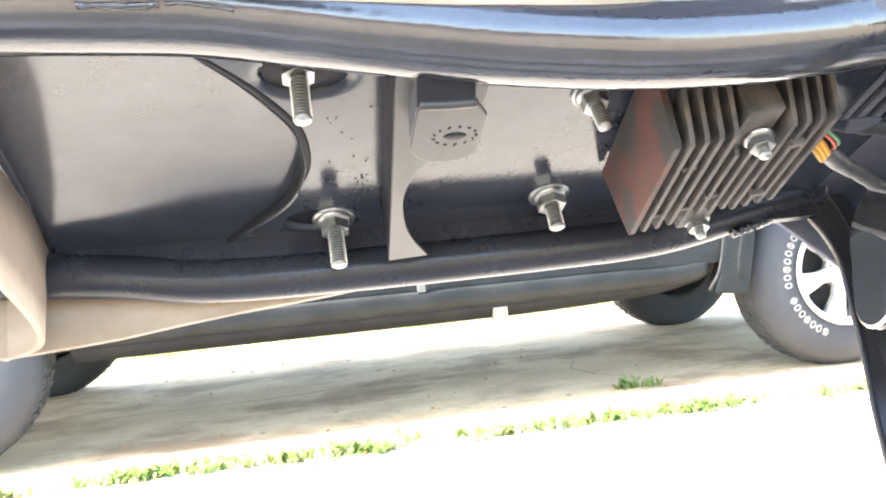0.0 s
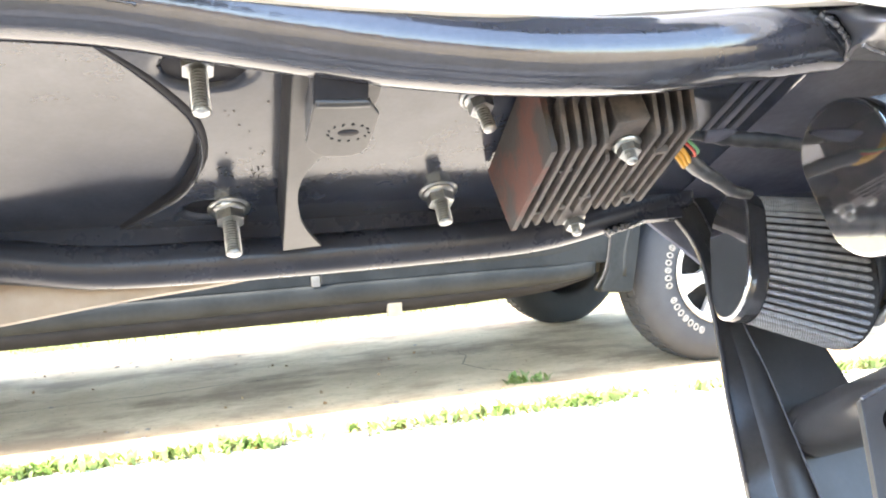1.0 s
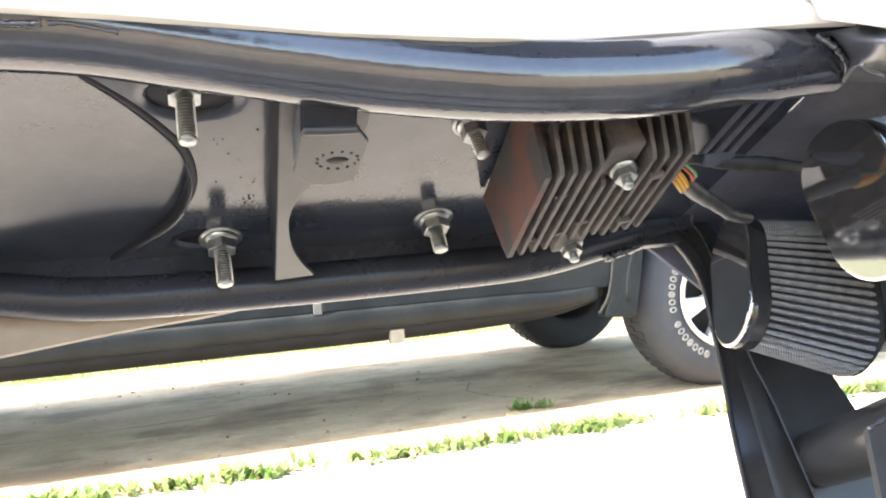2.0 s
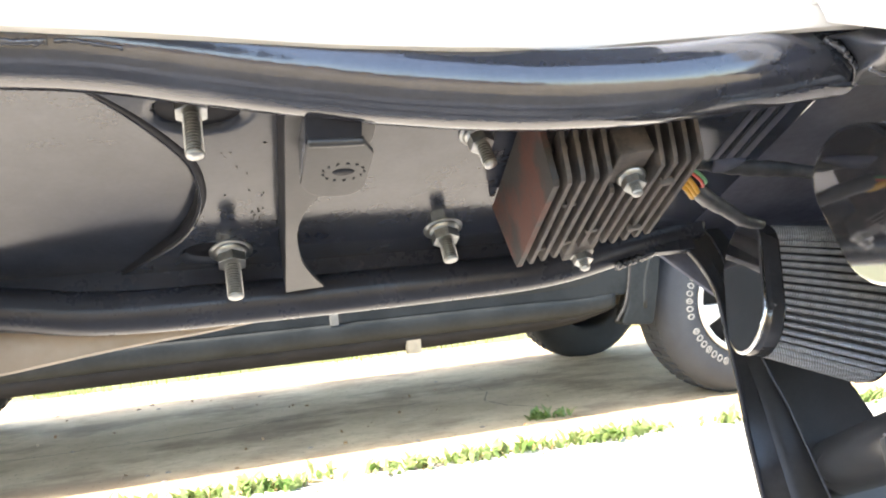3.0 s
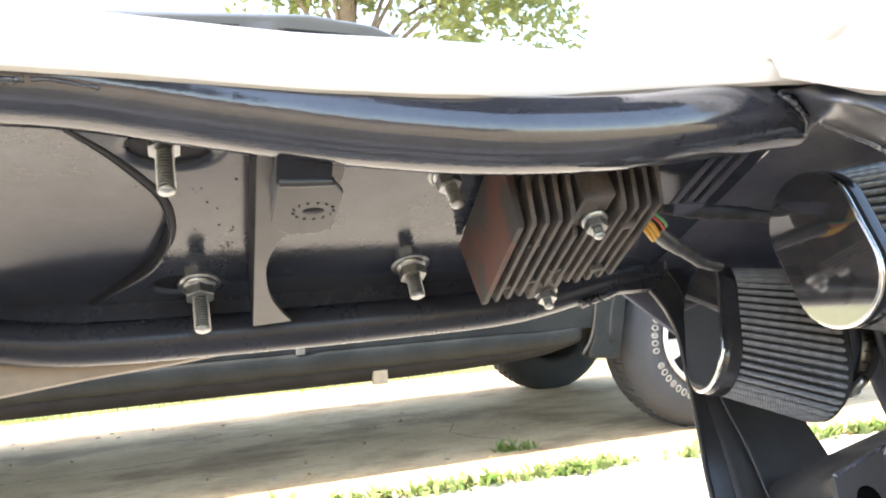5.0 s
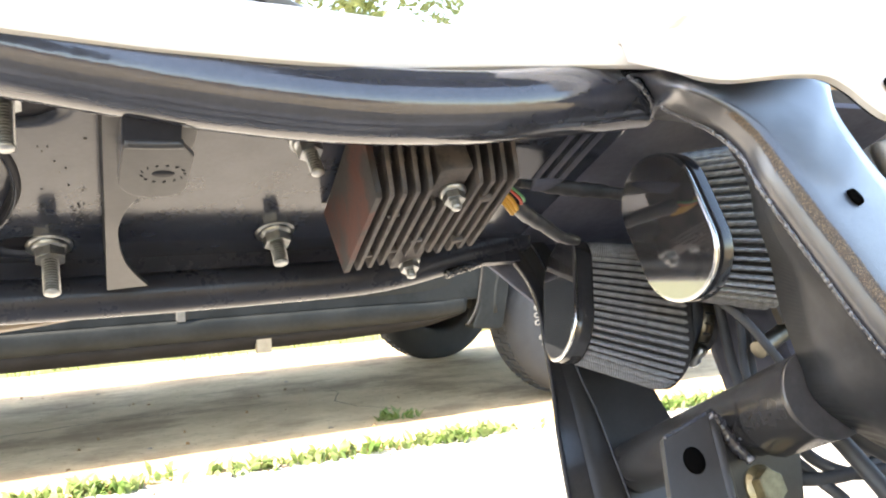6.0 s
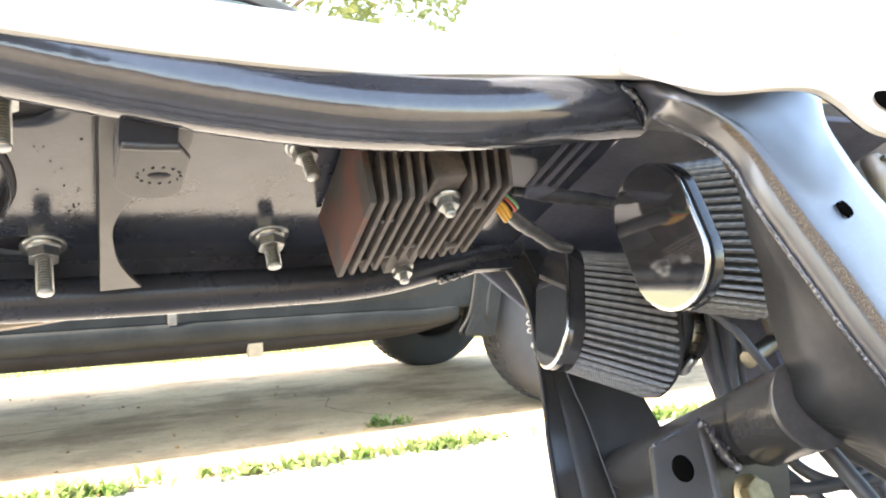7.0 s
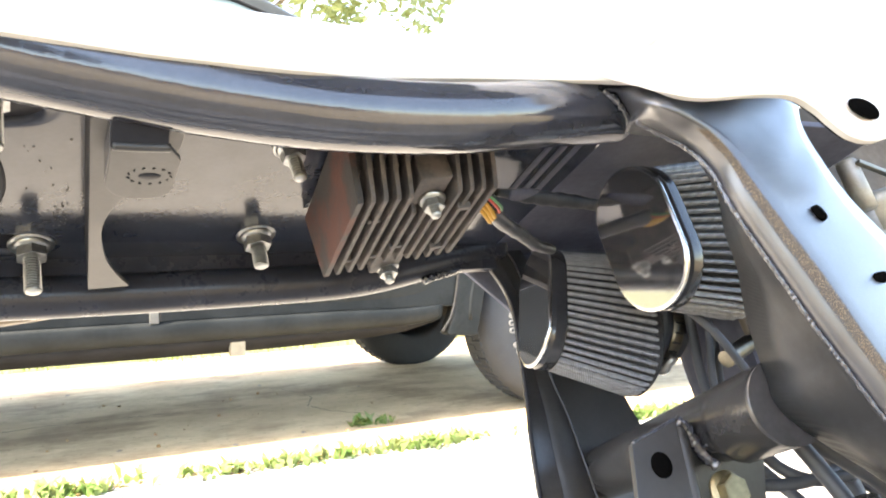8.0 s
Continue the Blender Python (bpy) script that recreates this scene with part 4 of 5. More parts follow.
FARM = Matrix.Translation((0, 0.2, 0)) @ Matrix(((1, 0, 0, 0), (0, 0, 1, 0), (0, 1, 0, 0), (0, 0, 0, 1)))
far_plate = bpart("frame_plate", slab([(q.x, q.y) for q in left] + [(q.x, q.y) for q in fold[::-1]], -0.004, 0.0, FARM, bevel=0.0008), SATIN, label="black pressed steel frame side plate")
bpart("plate_face", loft([[(q.x, 0.1985, q.y) for q in fold], [(q.x * 0.5 + g.x * 0.5, 0.1995, q.y * 0.5 + g.y * 0.5) for q, g in zip(fold, ridge)], [(q.x, 0.194, q.y) for q in ridge]], 40, 0.002), STRAPPAINT, far_plate)
bpart("inner_plate", slab([(q.x - 0.001, q.y) for q in ridge] + [(0.440, -0.21), (0.4197, -0.1116), (0.4120, -0.0850), (0.39, -0.03), (0.36, 0.03)], 0.002, 0.006, FARM), STRAPPAINT, far_plate)
bpart("edge_roll", sweep([(q.x, 0.1955, q.y) for q in left[7::3]], 0.0013, 10, 60), SHADOWBLACK, far_plate)
bpart("ridge_roll", sweep([(q.x, 0.1935, q.y) for q in ridge[::3]], 0.0009, 10, 60), FARPAINT, far_plate)

# cross tube, its collar and the drilled bracket
tube = bpart("cross_tube", sweep([(0.376, 0.200, -0.1395), (0.355, 0.10, -0.1425), (0.336, 0.012, -0.1455)], lambda u: 0.0175 + 0.0015 * u, 40, 24), SATIN, label="black cross tube between the frame plates")
bpart("collar", sweep([(0.343, 0.040, -0.146), (0.338, 0.018, -0.1465), (0.335, 0.000, -0.147)], 0.0208, 40, 12), SATIN, tube, "short collar")
weld([(0.3430 + 0.0011 * math.cos(a), 0.0410 - 0.0045 * math.cos(a), -0.146 + 0.0202 * math.sin(a)) for a in [math.pi * (0.55 + 0.09 * k) for k in range(11)]], 0.0013, 30, 9)
weld([(0.3120, 0.0500, -0.1390), (0.3180, 0.0520, -0.1430), (0.3225, 0.0540, -0.1500), (0.3275, 0.0550, -0.1580), (0.3320, 0.0540, -0.1640)], 0.0030, 14, 6, None)
weld([(0.2800, 0.0490, -0.1465), (0.2950, 0.0490, -0.1425), (0.3100, 0.0490, -0.1385)], 0.0011, 16, 61, None)
weld([(0.372, 0.188, -0.126), (0.362, 0.190, -0.134), (0.366, 0.190, -0.150)], 0.0026, 18, 7, None)
BRM = Matrix.Translation((0, 0.05, 0)) @ Matrix(((1, 0, 0, 0), (0, 0, 1, 0), (0, 1, 0, 0), (0, 0, 0, 1)))
brk = bpart("bracket", slab([(0.279, -0.147), (0.310, -0.139), (0.300, -0.215), (0.262, -0.215)], -0.0015, 0.0015, BRM, bevel=0.0005), STRAPPAINT, label="black bracket plate with a round hole")
bpart("bracket_fold", loft([[(0.310, 0.050, -0.139), (0.300, 0.050, -0.215)], [(0.3135, 0.0485, -0.139), (0.3035, 0.0485, -0.215)], [(0.318, 0.051, -0.140), (0.308, 0.051, -0.215)], [(0.325, 0.058, -0.139), (0.312, 0.058, -0.215)], [(0.3778, 0.060, -0.1500), (0.350, 0.060, -0.215)]], 8, 0.002), STRAPPAINT, brk)
bpart("round_hole", lathe([(0.0, 0.0022), (0.0056, 0.0022), (0.0064, 0.0016)], 28, Matrix.Translation((0.2925, 0.05, -0.159)) @ Matrix.Rotation(radians(90), 4, "X")), HOLE, brk)
bm = lathe([(0.0, 0.0), (0.011, 0.0), (0.0112, 0.002), (0.0, 0.002)], 28, Matrix.Translation((0.3325, 0.0545, -0.1775)) @ Matrix.Rotation(radians(90), 4, "X"))
prism(6, 0.0085, 0.002, 0.008, Matrix.Translation((0.3325, 0.0545, -0.1775)) @ Matrix.Rotation(radians(90), 4, "X"), bm, 0.0008)
bpart("bracket_bolt", bm, BRASS, label="brassy hexagon bolt with washer")

# hoses and cables under the filters
for pts, r in (([(0.4095, 0.11, -0.055), (0.4075, 0.112, -0.075), (0.400, 0.110, -0.105), (0.390, 0.10, -0.14)], 0.0032), ([(0.411, 0.10, -0.06), (0.4085, 0.10, -0.08), (0.3985, 0.10, -0.108), (0.388, 0.095, -0.14)], 0.0025), ([(0.418, 0.105, -0.06), (0.416, 0.105, -0.085), (0.408, 0.105, -0.115), (0.398, 0.10, -0.14)], 0.0022),
               ([(0.370, 0.075, -0.070), (0.3808, 0.07, -0.0877), (0.3942, 0.07, -0.1122), (0.405, 0.07, -0.135)], 0.0026), ([(0.35, 0.078, -0.166), (0.376, 0.074, -0.176), (0.402, 0.06, -0.180), (0.44, 0.05, -0.172)], 0.0036),
               ([(0.385, 0.045, -0.155), (0.402, 0.035, -0.176), (0.42, 0.03, -0.196), (0.44, 0.03, -0.23)], 0.0048), ([(0.35, 0.080, -0.178), (0.372, 0.075, -0.188), (0.40, 0.06, -0.20), (0.44, 0.05, -0.21)], 0.0032),
               ([(0.41, 0.06, -0.15), (0.425, 0.06, -0.17), (0.43, 0.06, -0.20)], 0.006),
               ([(0.3866, 0.075, -0.1557), (0.3919, 0.07, -0.1697), (0.402, 0.06, -0.1804), (0.4214, 0.05, -0.1825)], 0.0034), ([(0.383, 0.078, -0.164), (0.3886, 0.07, -0.1798), (0.3898, 0.06, -0.1935), (0.381, 0.05, -0.2109)], 0.0032), ([(0.3752, 0.04, -0.1573), (0.3801, 0.035, -0.1762), (0.3838, 0.03, -0.1955), (0.3883, 0.03, -0.2154)], 0.0046), ([(0.4166, 0.06, -0.1637), (0.4304, 0.06, -0.1803), (0.4461, 0.055, -0.1976)], 0.003)):
    bpart("cable", sweep(pts, r, 12, 30), RUBBER, label="black rubber covered cable")
bpart("spigot", sweep([(0.404, 0.09, -0.1005), (0.418, 0.09, -0.0955), (0.44, 0.09, -0.0875)], 0.0055, 16, 8), STEEL, label="dull metal spigot")

bpart("air_box", box(0.440, 0.60, 0.100, 0.165, -0.145, -0.03, 0.006), VEILED, label="black air box behind the hoses")
# carburettor parts ahead of the filters
carb = bpart("carburettor", box(0.475, 0.62, 0.032, 0.07, -0.12, -0.062, 0.008), CAST, label="grey cast carburettor")
bpart("carb_top", lathe([(0.0, 0.03), (0.016, 0.03), (0.018, 0.026), (0.018, 0.0), (0.022, -0.004), (0.022, -0.02), (0, -0.02)], 28, Matrix.Translation((0.536, 0.055, -0.040))), CAST, carb)
bpart("carb_lug", lathe([(0.0, 0.016), (0.006, 0.016), (0.007, 0.014), (0.007, -0.02), (0, -0.02)], 20, Matrix.Translation((0.5175, 0.035, -0.006))), CAST, carb)
for x, y, z, r in ((0.500, 0.031, -0.075, 0.004), (0.545, 0.031, -0.070, 0.004), (0.53, 0.031, -0.105, 0.005)):
    bpart("cover_screw", lathe([(0.0, 0.003), (r * 0.8, 0.003), (r, 0.002), (r, -0.002), (0, -0.002)], 16, Matrix.Translation((x, y, z)) @ Matrix.Rotation(radians(90), 4, "X")), STEEL, carb)
bpart("float_bowl", lathe([(0.0, 0.0), (0.020, 0.0), (0.024, -0.004), (0.024, -0.010), (0.021, -0.012), (0.021, -0.03), (0, -0.03)], 28, Matrix.Translation((0.548, 0.048, -0.012))), CAST, carb)
bpart("lever", box(0.515, 0.57, 0.024, 0.028, 0.0015, 0.0045, 0.001, Matrix.Translation((0.52, 0, 0.003)) @ Matrix.Rotation(radians(18), 4, "Y") @ Matrix.Translation((-0.52, 0, -0.003))), STEEL, carb)

bpart("tank_tunnel", box(0.415, 0.72, 0.075, 0.080, -0.09, 0.085, 0.002), TUNNEL, label="grey-brown panel under the tank")

# dark battery box and inner fender ahead of the seat pan
bpart("inner_fender", loft([[(0.30, 0.21, 0.10), (0.38, 0.205, 0.105), (0.50, 0.20, 0.10)], [(0.305, 0.215, 0.03), (0.38, 0.21, 0.02), (0.50, 0.205, 0.0)], [(0.36, 0.215, -0.03), (0.42, 0.21, -0.05), (0.50, 0.205, -0.06)]], 20, 0.003), VEILED, label="black inner fender")
for i in range(3):
    bpart("rib", sweep([(0.2985 + 0.0095 * i, 0.110, 0.0275), (0.2970 + 0.0095 * i, 0.085, 0.0275), (0.2955 + 0.0095 * i, 0.050, 0.0275)], 0.0017, 10, 10), VEILED)
bpart("top_cover", box(0.285, 0.56, 0.025, 0.215, 0.030, 0.034, 0.001), VEILED, label="black tray above the filters")


# ---- pickup truck ----
TX, TY = 2.035, 2.885   # datum ahead of the mud flap, near flank
HUB = 0.13
truck = thing("pickup_truck", "dark green-grey crew cab pickup truck parked on the driveway", "pickup truck", Matrix.Translation((TX - 1.6, TY + 0.75, 0.0)))


def tpart(name, bm, material, parent=None, label="", smooth=None):
    """Given with x from the front hub, y from the near flank, z from the ground."""
    return part(name, bm, material, parent or truck, label, smooth, Vector((1.6, -0.75, 0)))


def flank(points, inset, width, bevel=0.02):
    """A body block: outline in (x, z), from inset to the far flank."""
    return slab(points, -(width - inset), -inset, Matrix(((1, 0, 0, 0), (0, 0, -1, 0), (0, 1, 0, 0), (0, 0, 0, 1))), None, bevel)


def arch(cx, r, n=14):
    return [(cx + r * math.cos(a), 0.40 + r * math.sin(a)) for a in [math.pi * k / (n - 1) for k in range(n)]]


WIDTH = 1.70
low = [(-4.25, 0.55), (-4.25, 1.15), (0.80, 1.05), (0.88, 0.95), (0.90, 0.45), (0.72, 0.40)] + [(x, z) for x, z in arch(HUB, 0.46)] + [(-0.34, 0.46), (-2.74, 0.46)] + [(x, z) for x, z in arch(HUB - 3.345, 0.46)] + [(-3.9, 0.45)]
body = tpart("body", flank(low, 0.0, WIDTH, 0.012), SHADEPAINT)
cabin = [(-2.62, 1.10), (-2.60, 1.64), (-2.45, 1.745), (-1.4, 1.765), (-1.15, 1.725), (-0.85, 1.58), (-0.22, 1.10)]
bm = bmesh.new()
n = len(cabin)
def inset(z):
    return 0.03 + 0.23 * max(0.0, (z - 1.1) / 0.63)
ra = [bm.verts.new((x, inset(z), z)) for x, z in cabin]
rb = [bm.verts.new((x, WIDTH - inset(z), z)) for x, z in cabin]
bm.faces.new(ra)
bm.faces.new(rb[::-1])
for i in range(n):
    j = (i + 1) % n
    bm.faces.new((ra[i], ra[j], rb[j], rb[i]))
bmesh.ops.recalc_face_normals(bm, faces=bm.faces)
bmesh.ops.bevel(bm, geom=[e for e in bm.edges if e.calc_face_angle(0) > 0.3], offset=0.05, segments=4, affect="EDGES", profile=0.6)
cab = auto(tpart("cab", bm, LITPAINT), 50)


def rounded(pts, r=0.06):
    out = []
    n = len(pts)
    for i, q in enumerate(pts):
        q, a, b = Vector(q), Vector(pts[i - 1]), Vector(pts[(i + 1) % n])
        p0, p1 = q + (a - q).normalized() * r, q + (b - q).normalized() * r
        for k in range(4):
            u = k / 3
            w = p0 * (1 - u) ** 2 + q * 2 * u * (1 - u) + p1 * u * u
            out.append((w.x, w.y))
    return out


def pane(pts, name, material, label):
    """A side window, lying on the slanted flank of the cab, with its rubber frame."""
    out, frm = [], []
    bm = bmesh.new()
    vs = [bm.verts.new((x, inset(z) - 0.004, z)) for x, z in pts]
    bm.faces.new(vs)
    bmesh.ops.recalc_face_normals(bm, faces=bm.faces)
    bmesh.ops.solidify(bm, geom=bm.faces[:], thickness=0.006)
    ob = tpart(name, bm, material, cab, label)
    loop = [(x, inset(z) - 0.006, z) for x, z in pts]
    tpart("window_frame", sweep(loop + loop[:1], 0.008, 8, 200), TRIM, ob)
    return ob


pane(rounded([(-2.50, 1.15), (-1.66, 1.13), (-1.68, 1.69), (-2.45, 1.68)]), "rear_window", GLASS, "tinted side window lightened for sky reflection")
pane(rounded([(-1.54, 1.13), (-0.52, 1.12), (-0.98, 1.57), (-1.22, 1.66), (-1.53, 1.68)], 0.04), "front_window", SKYGLASS, "side window painted pale for the sky beyond")
# rocker panel, door crease, sill and mud flap
for side in (0, 1):
    def skin(rows, name, material, label=""):
        """Lengthwise rows (y, z at the rear, z at the taper, z ahead), mirrored on the far flank."""
        curves = [[(-2.74, y, za), (-1.9, y, za), (-1.25, y, za), (-0.85, y, zb), (-0.62, y + 0.004, (zb + zc) / 2 - 0.008), (-0.46, y + 0.012, zc)] for y, za, zb, zc in rows]
        bm = loft(curves, 36, 0.004)
        if side:
            bm.transform(Matrix(((1, 0, 0, 0), (0, -1, 0, WIDTH), (0, 0, 1, 0), (0, 0, 0, 1))))
            bmesh.ops.reverse_faces(bm, faces=bm.faces)
        return tpart(name, bm, material, None, label)

    skin([(-0.006, 0.72, 0.72, 0.72), (-0.010, 0.62, 0.62, 0.62), (-0.004, 0.53, 0.53, 0.535), (0.010, 0.480, 0.480, 0.490), (0.020, 0.470, 0.470, 0.480)], "door_lower", SHADEPAINT, "curved lower edge of the doors")
    skin([(0.012, 0.466, 0.466, 0.476), (-0.004, 0.462, 0.462, 0.472), (-0.010, 0.452, 0.452, 0.464), (-0.004, 0.415, 0.415, 0.428), (0.010, 0.396, 0.398, 0.414), (0.030, 0.388, 0.390, 0.410)], "rocker", SHADEPAINT, "dark green-grey rocker panel")
    skin([(0.020, 0.392, 0.394, 0.412), (0.050, 0.362, 0.368, 0.402), (0.075, 0.340, 0.350, 0.396), (0.30, 0.330, 0.342, 0.39)], "sill_underside", TRIM, "dark underside of the sill")
tpart("sill_tag", box(-1.300, -1.246, 0.030, 0.060, 0.325, 0.392, 0.005), TAG, label="pale tag under the sill")
tpart("sill_clip", box(-1.578, -1.548, -0.014, 0.02, 0.462, 0.500, 0.004), CLIP, label="pale clip on the door's lower edge")
tpart("door_gap", box(-1.546, -1.538, -0.012, 0.02, 0.470, 1.08), DARKIN)
tpart("fender_end", flank(rounded([(-0.448, 0.345), (-0.306, 0.332), (-0.270, 0.50), (-0.24, 0.70), (-0.372, 0.72), (-0.388, 0.56), (-0.412, 0.43)], 0.02), -0.012, 0.05, 0.010), SHADEPAINT, label="tapered lower end of the front fender")
tpart("fender_gap", sweep([(-0.462, 0.0, 0.36), (-0.418, -0.004, 0.43), (-0.390, -0.006, 0.56), (-0.372, -0.006, 0.72)], 0.006, 8, 20), DARKIN)
for cx in (HUB, HUB - 3.345):
    tpart("wheel_arch", sweep([(x, -0.004, z) for x, z in arch(cx, 0.470)], 0.012, 12, 40), SHADEPAINT, label="flared wheel arch lip")
tpart("underbody", box(-3.9, 0.7, 0.45, WIDTH - 0.45, 0.38, 0.47, 0.02), DARKIN)
tpart("hood", flank([(-0.30, 1.04), (-0.25, 1.09), (0.70, 1.03), (0.84, 0.94), (0.84, 0.9)], 0.08, WIDTH - 0.08, 0.02), LITPAINT)


def wheel(cx, near):
    m = Matrix.Translation((cx, 0.0, 0.385)) @ Matrix.Rotation(radians(90 if near else -90), 4, "X")
    if not near:
        m = Matrix.Translation((cx, WIDTH, 0.385)) @ Matrix.Rotation(radians(-90), 4, "X")
    prof = [(0.21, -0.25), (0.235, -0.255), (0.30, -0.26), (0.350, -0.245), (0.379, -0.215), (0.385, -0.19), (0.385, -0.07), (0.379, -0.045), (0.352, -0.010), (0.300, 0.004), (0.238, -0.004), (0.212, -0.012), (0.205, -0.03)]
    t = tpart("wheel", lathe(prof, 72, m, closed=True), TYRE, label="tyre with raised white lettering on a silver alloy wheel")
    bm = bmesh.new()
    for k in range(60):
        for s in (0, 1):
            a = math.tau * (k + 0.5 * s) / 60
            box(-0.011, 0.011, -0.055 + 0.06 * s, 0.0 + 0.06 * s, 0.0, 0.007, 0, m @ Matrix.Rotation(a, 4, "Z") @ Matrix.Translation((0.383, 0, -0.13)) @ Matrix.Rotation(radians(90), 4, "Y") @ Matrix.Rotation(radians(90), 4, "Z"), bm)
    tpart("tread", bm, TYRE, t)
    r = tpart("rim", lathe([(0.215, -0.02), (0.222, 0.0), (0.214, 0.006), (0.200, 0.0), (0.188, -0.03), (0.180, -0.10), (0.190, -0.10), (0.205, -0.03)], 60, m, closed=True), ALLOY, t)
    # Dark disc backing the spokes puts the openings' shade into colour.
    tpart("spoke_backing", lathe([(0.0, -0.10), (0.17, -0.10), (0.185, -0.12), (0, -0.12)], 40, m), DARKIN, t)
    bm = bmesh.new()
    for k in range(6):
        a = math.tau * k / 6 + 0.25
        slab([(0.05, -0.030), (0.11, -0.024), (0.196, -0.046), (0.196, 0.046), (0.11, 0.024), (0.05, 0.030)], -0.045, -0.012, m @ Matrix.Rotation(a, 4, "Z"), bm, 0.006)
    lathe([(0.0, 0.0), (0.035, 0.0), (0.055, -0.006), (0.075, -0.014), (0.078, -0.05), (0, -0.05)], 32, m, bm)
    tpart("spokes", bm, ALLOY, t)
    for k in range(6):
        a = math.tau * (k + 0.5) / 6 + 0.25
        tpart("lug_nut", prism(6, 0.012, -0.02, 0.006, m @ Matrix.Translation((0.062 * math.cos(a), 0.062 * math.sin(a), 0)), None, 0.002), ZINC, r)
    rnd = random.Random(5)
    for k in range(17):
        a = radians(128 + 6.8 * k + (7 if k > 9 else 0))
        mm = m @ Matrix.Rotation(a, 4, "Z") @ Matrix.Translation((0.264, 0, 0.0012))
        bm = lathe([(0.0070, 0.0), (0.0125, 0.0), (0.0125, 0.0025), (0.0070, 0.0025)], 14, mm, None, 1.3, True)
        if k % 3 == 1:
            box(-0.012, 0.012, -0.003, 0.003, 0.0, 0.0025, 0, mm, bm)
        tpart("raised_mark", bm, LETTER, t)
    return t


for cx in (HUB, HUB - 3.345):
    wheel(cx, True)
    wheel(cx, False)


# ---- plants ----
def blades(spots, seed, hmin, hmax, wide, material):
    """Many small bent leaves round the spots (x, y, spread, count)."""
    rnd = random.Random(seed)
    verts, faces = [], []
    for sx, sy, spread, count in spots:
        for _ in range(count):
            x, y = sx + rnd.gauss(0, spread), sy + rnd.gauss(0, spread * 0.45)
            h, a, w = rnd.uniform(hmin, hmax), rnd.uniform(0, math.tau), rnd.uniform(0.5, 1.0) * wide
            lean = rnd.uniform(0.3, 1.3) * h
            dx, dy = math.cos(a), math.sin(a)
            px, py = -dy * w, dx * w
            k = len(verts)
            verts += [(x - px * .5, y - py * .5, 0.0), (x + px * .5, y + py * .5, 0.0), (x + dx * lean * .4 + px, y + dy * lean * .4 + py, h * 0.65),
                      (x + dx * lean * .4 - px, y + dy * lean * .4 - py, h * 0.65), (x + dx * lean, y + dy * lean, h)]
            faces += [(k, k + 1, k + 2, k + 3), (k + 3, k + 2, k + 4)]
    me = bpy.data.meshes.new("blades")
    me.from_pydata(verts, [], faces)
    me.materials.append(material)
    return me


rnd = random.Random(11)
spots = []
x = -2.2
while x < 4.2:
    y = joint_y(x) + rnd.gauss(0, 0.012)
    dense = noise.noise((x * 3.4, 3.1, 0.0)) + 0.30
    if dense > 0:
        spots.append((x, y, rnd.uniform(0.02, 0.06), int(rnd.uniform(6, 30) * (0.4 + 2.6 * dense))))
    x += rnd.uniform(0.03, 0.09)
spots += [(1.26, 2.985, 0.03, 34), (1.34, 2.97, 0.02, 16)]
tagged(new("joint_weeds", blades(spots, 3, 0.010, 0.055, 0.013, GRASS)), "low bright green weeds in the concrete joint", "weeds", kind="stuff")
dry = [(x, y + rnd.gauss(0, 0.02), 0.05, max(1, int(c * 0.10))) for x, y, sp, c in spots]
dry += [(rnd.uniform(-2.2, 3.6), rnd.uniform(2.7, 4.6), 0.10, rnd.randint(1, 3)) for k in range(40)]
tagged(new("dry_leaf_bits", blades(dry, 9, 0.004, 0.022, 0.009, DRYBITS)), "withered brown leaf bits lying on concrete", "leaf litter", kind="stuff")
grit_bm = bmesh.new()
for k in range(170):
    x = rnd.uniform(-2.2, 4.0)
    y = joint_y(x) + rnd.gauss(0, 0.03) if k < 95 else rnd.uniform(2.7, 4.9)
    r = rnd.uniform(0.003, 0.010)
    for v in bmesh.ops.create_icosphere(grit_bm, subdivisions=1, radius=r)["verts"]:
        v.co = Vector((v.co.x * 1.3, v.co.y, v.co.z * 0.7)) * (1 + 0.5 * noise.noise(v.co * 90 + Vector((k, 0, 0)))) + Vector((x, y, r * 0.6))
grit_me = bpy.data.meshes.new("pebbles")
grit_bm.to_mesh(grit_me)
grit_me.materials.append(PEBBLE)
tagged(new("pebbles", grit_me), "small pale and brown stones scattered on concrete", "pebbles", kind="stuff")
lawn = bmesh.new()
ly = [5.40, 6.2, 8, 20, 60, 300]
lx = [-300, -40, -8, -4, 0, 4, 8, 40, 300]
g = [[lawn.verts.new((x, y + (0.15 * math.sin(x) if y < 6 else 0), 0.004)) for x in lx] for y in ly]
for a, b in zip(g, g[1:]):
    for i in range(len(lx) - 1):
        lawn.faces.new((a[i], a[i + 1], b[i + 1], b[i]))
tagged(part("lawn", lawn, LAWN, None), "lawn beyond the driveway", "lawn", kind="structure")
rnd = random.Random(12)
spots = [(rnd.uniform(-6, 8), rnd.uniform(5.35, 6.6), 0.13, 30) for _ in range(330)]
tagged(new("lawn_grass", blades(spots, 4, 0.03, 0.13, 0.007, GRASS)), "uneven lawn grass at the driveway edge", "grass", kind="stuff")


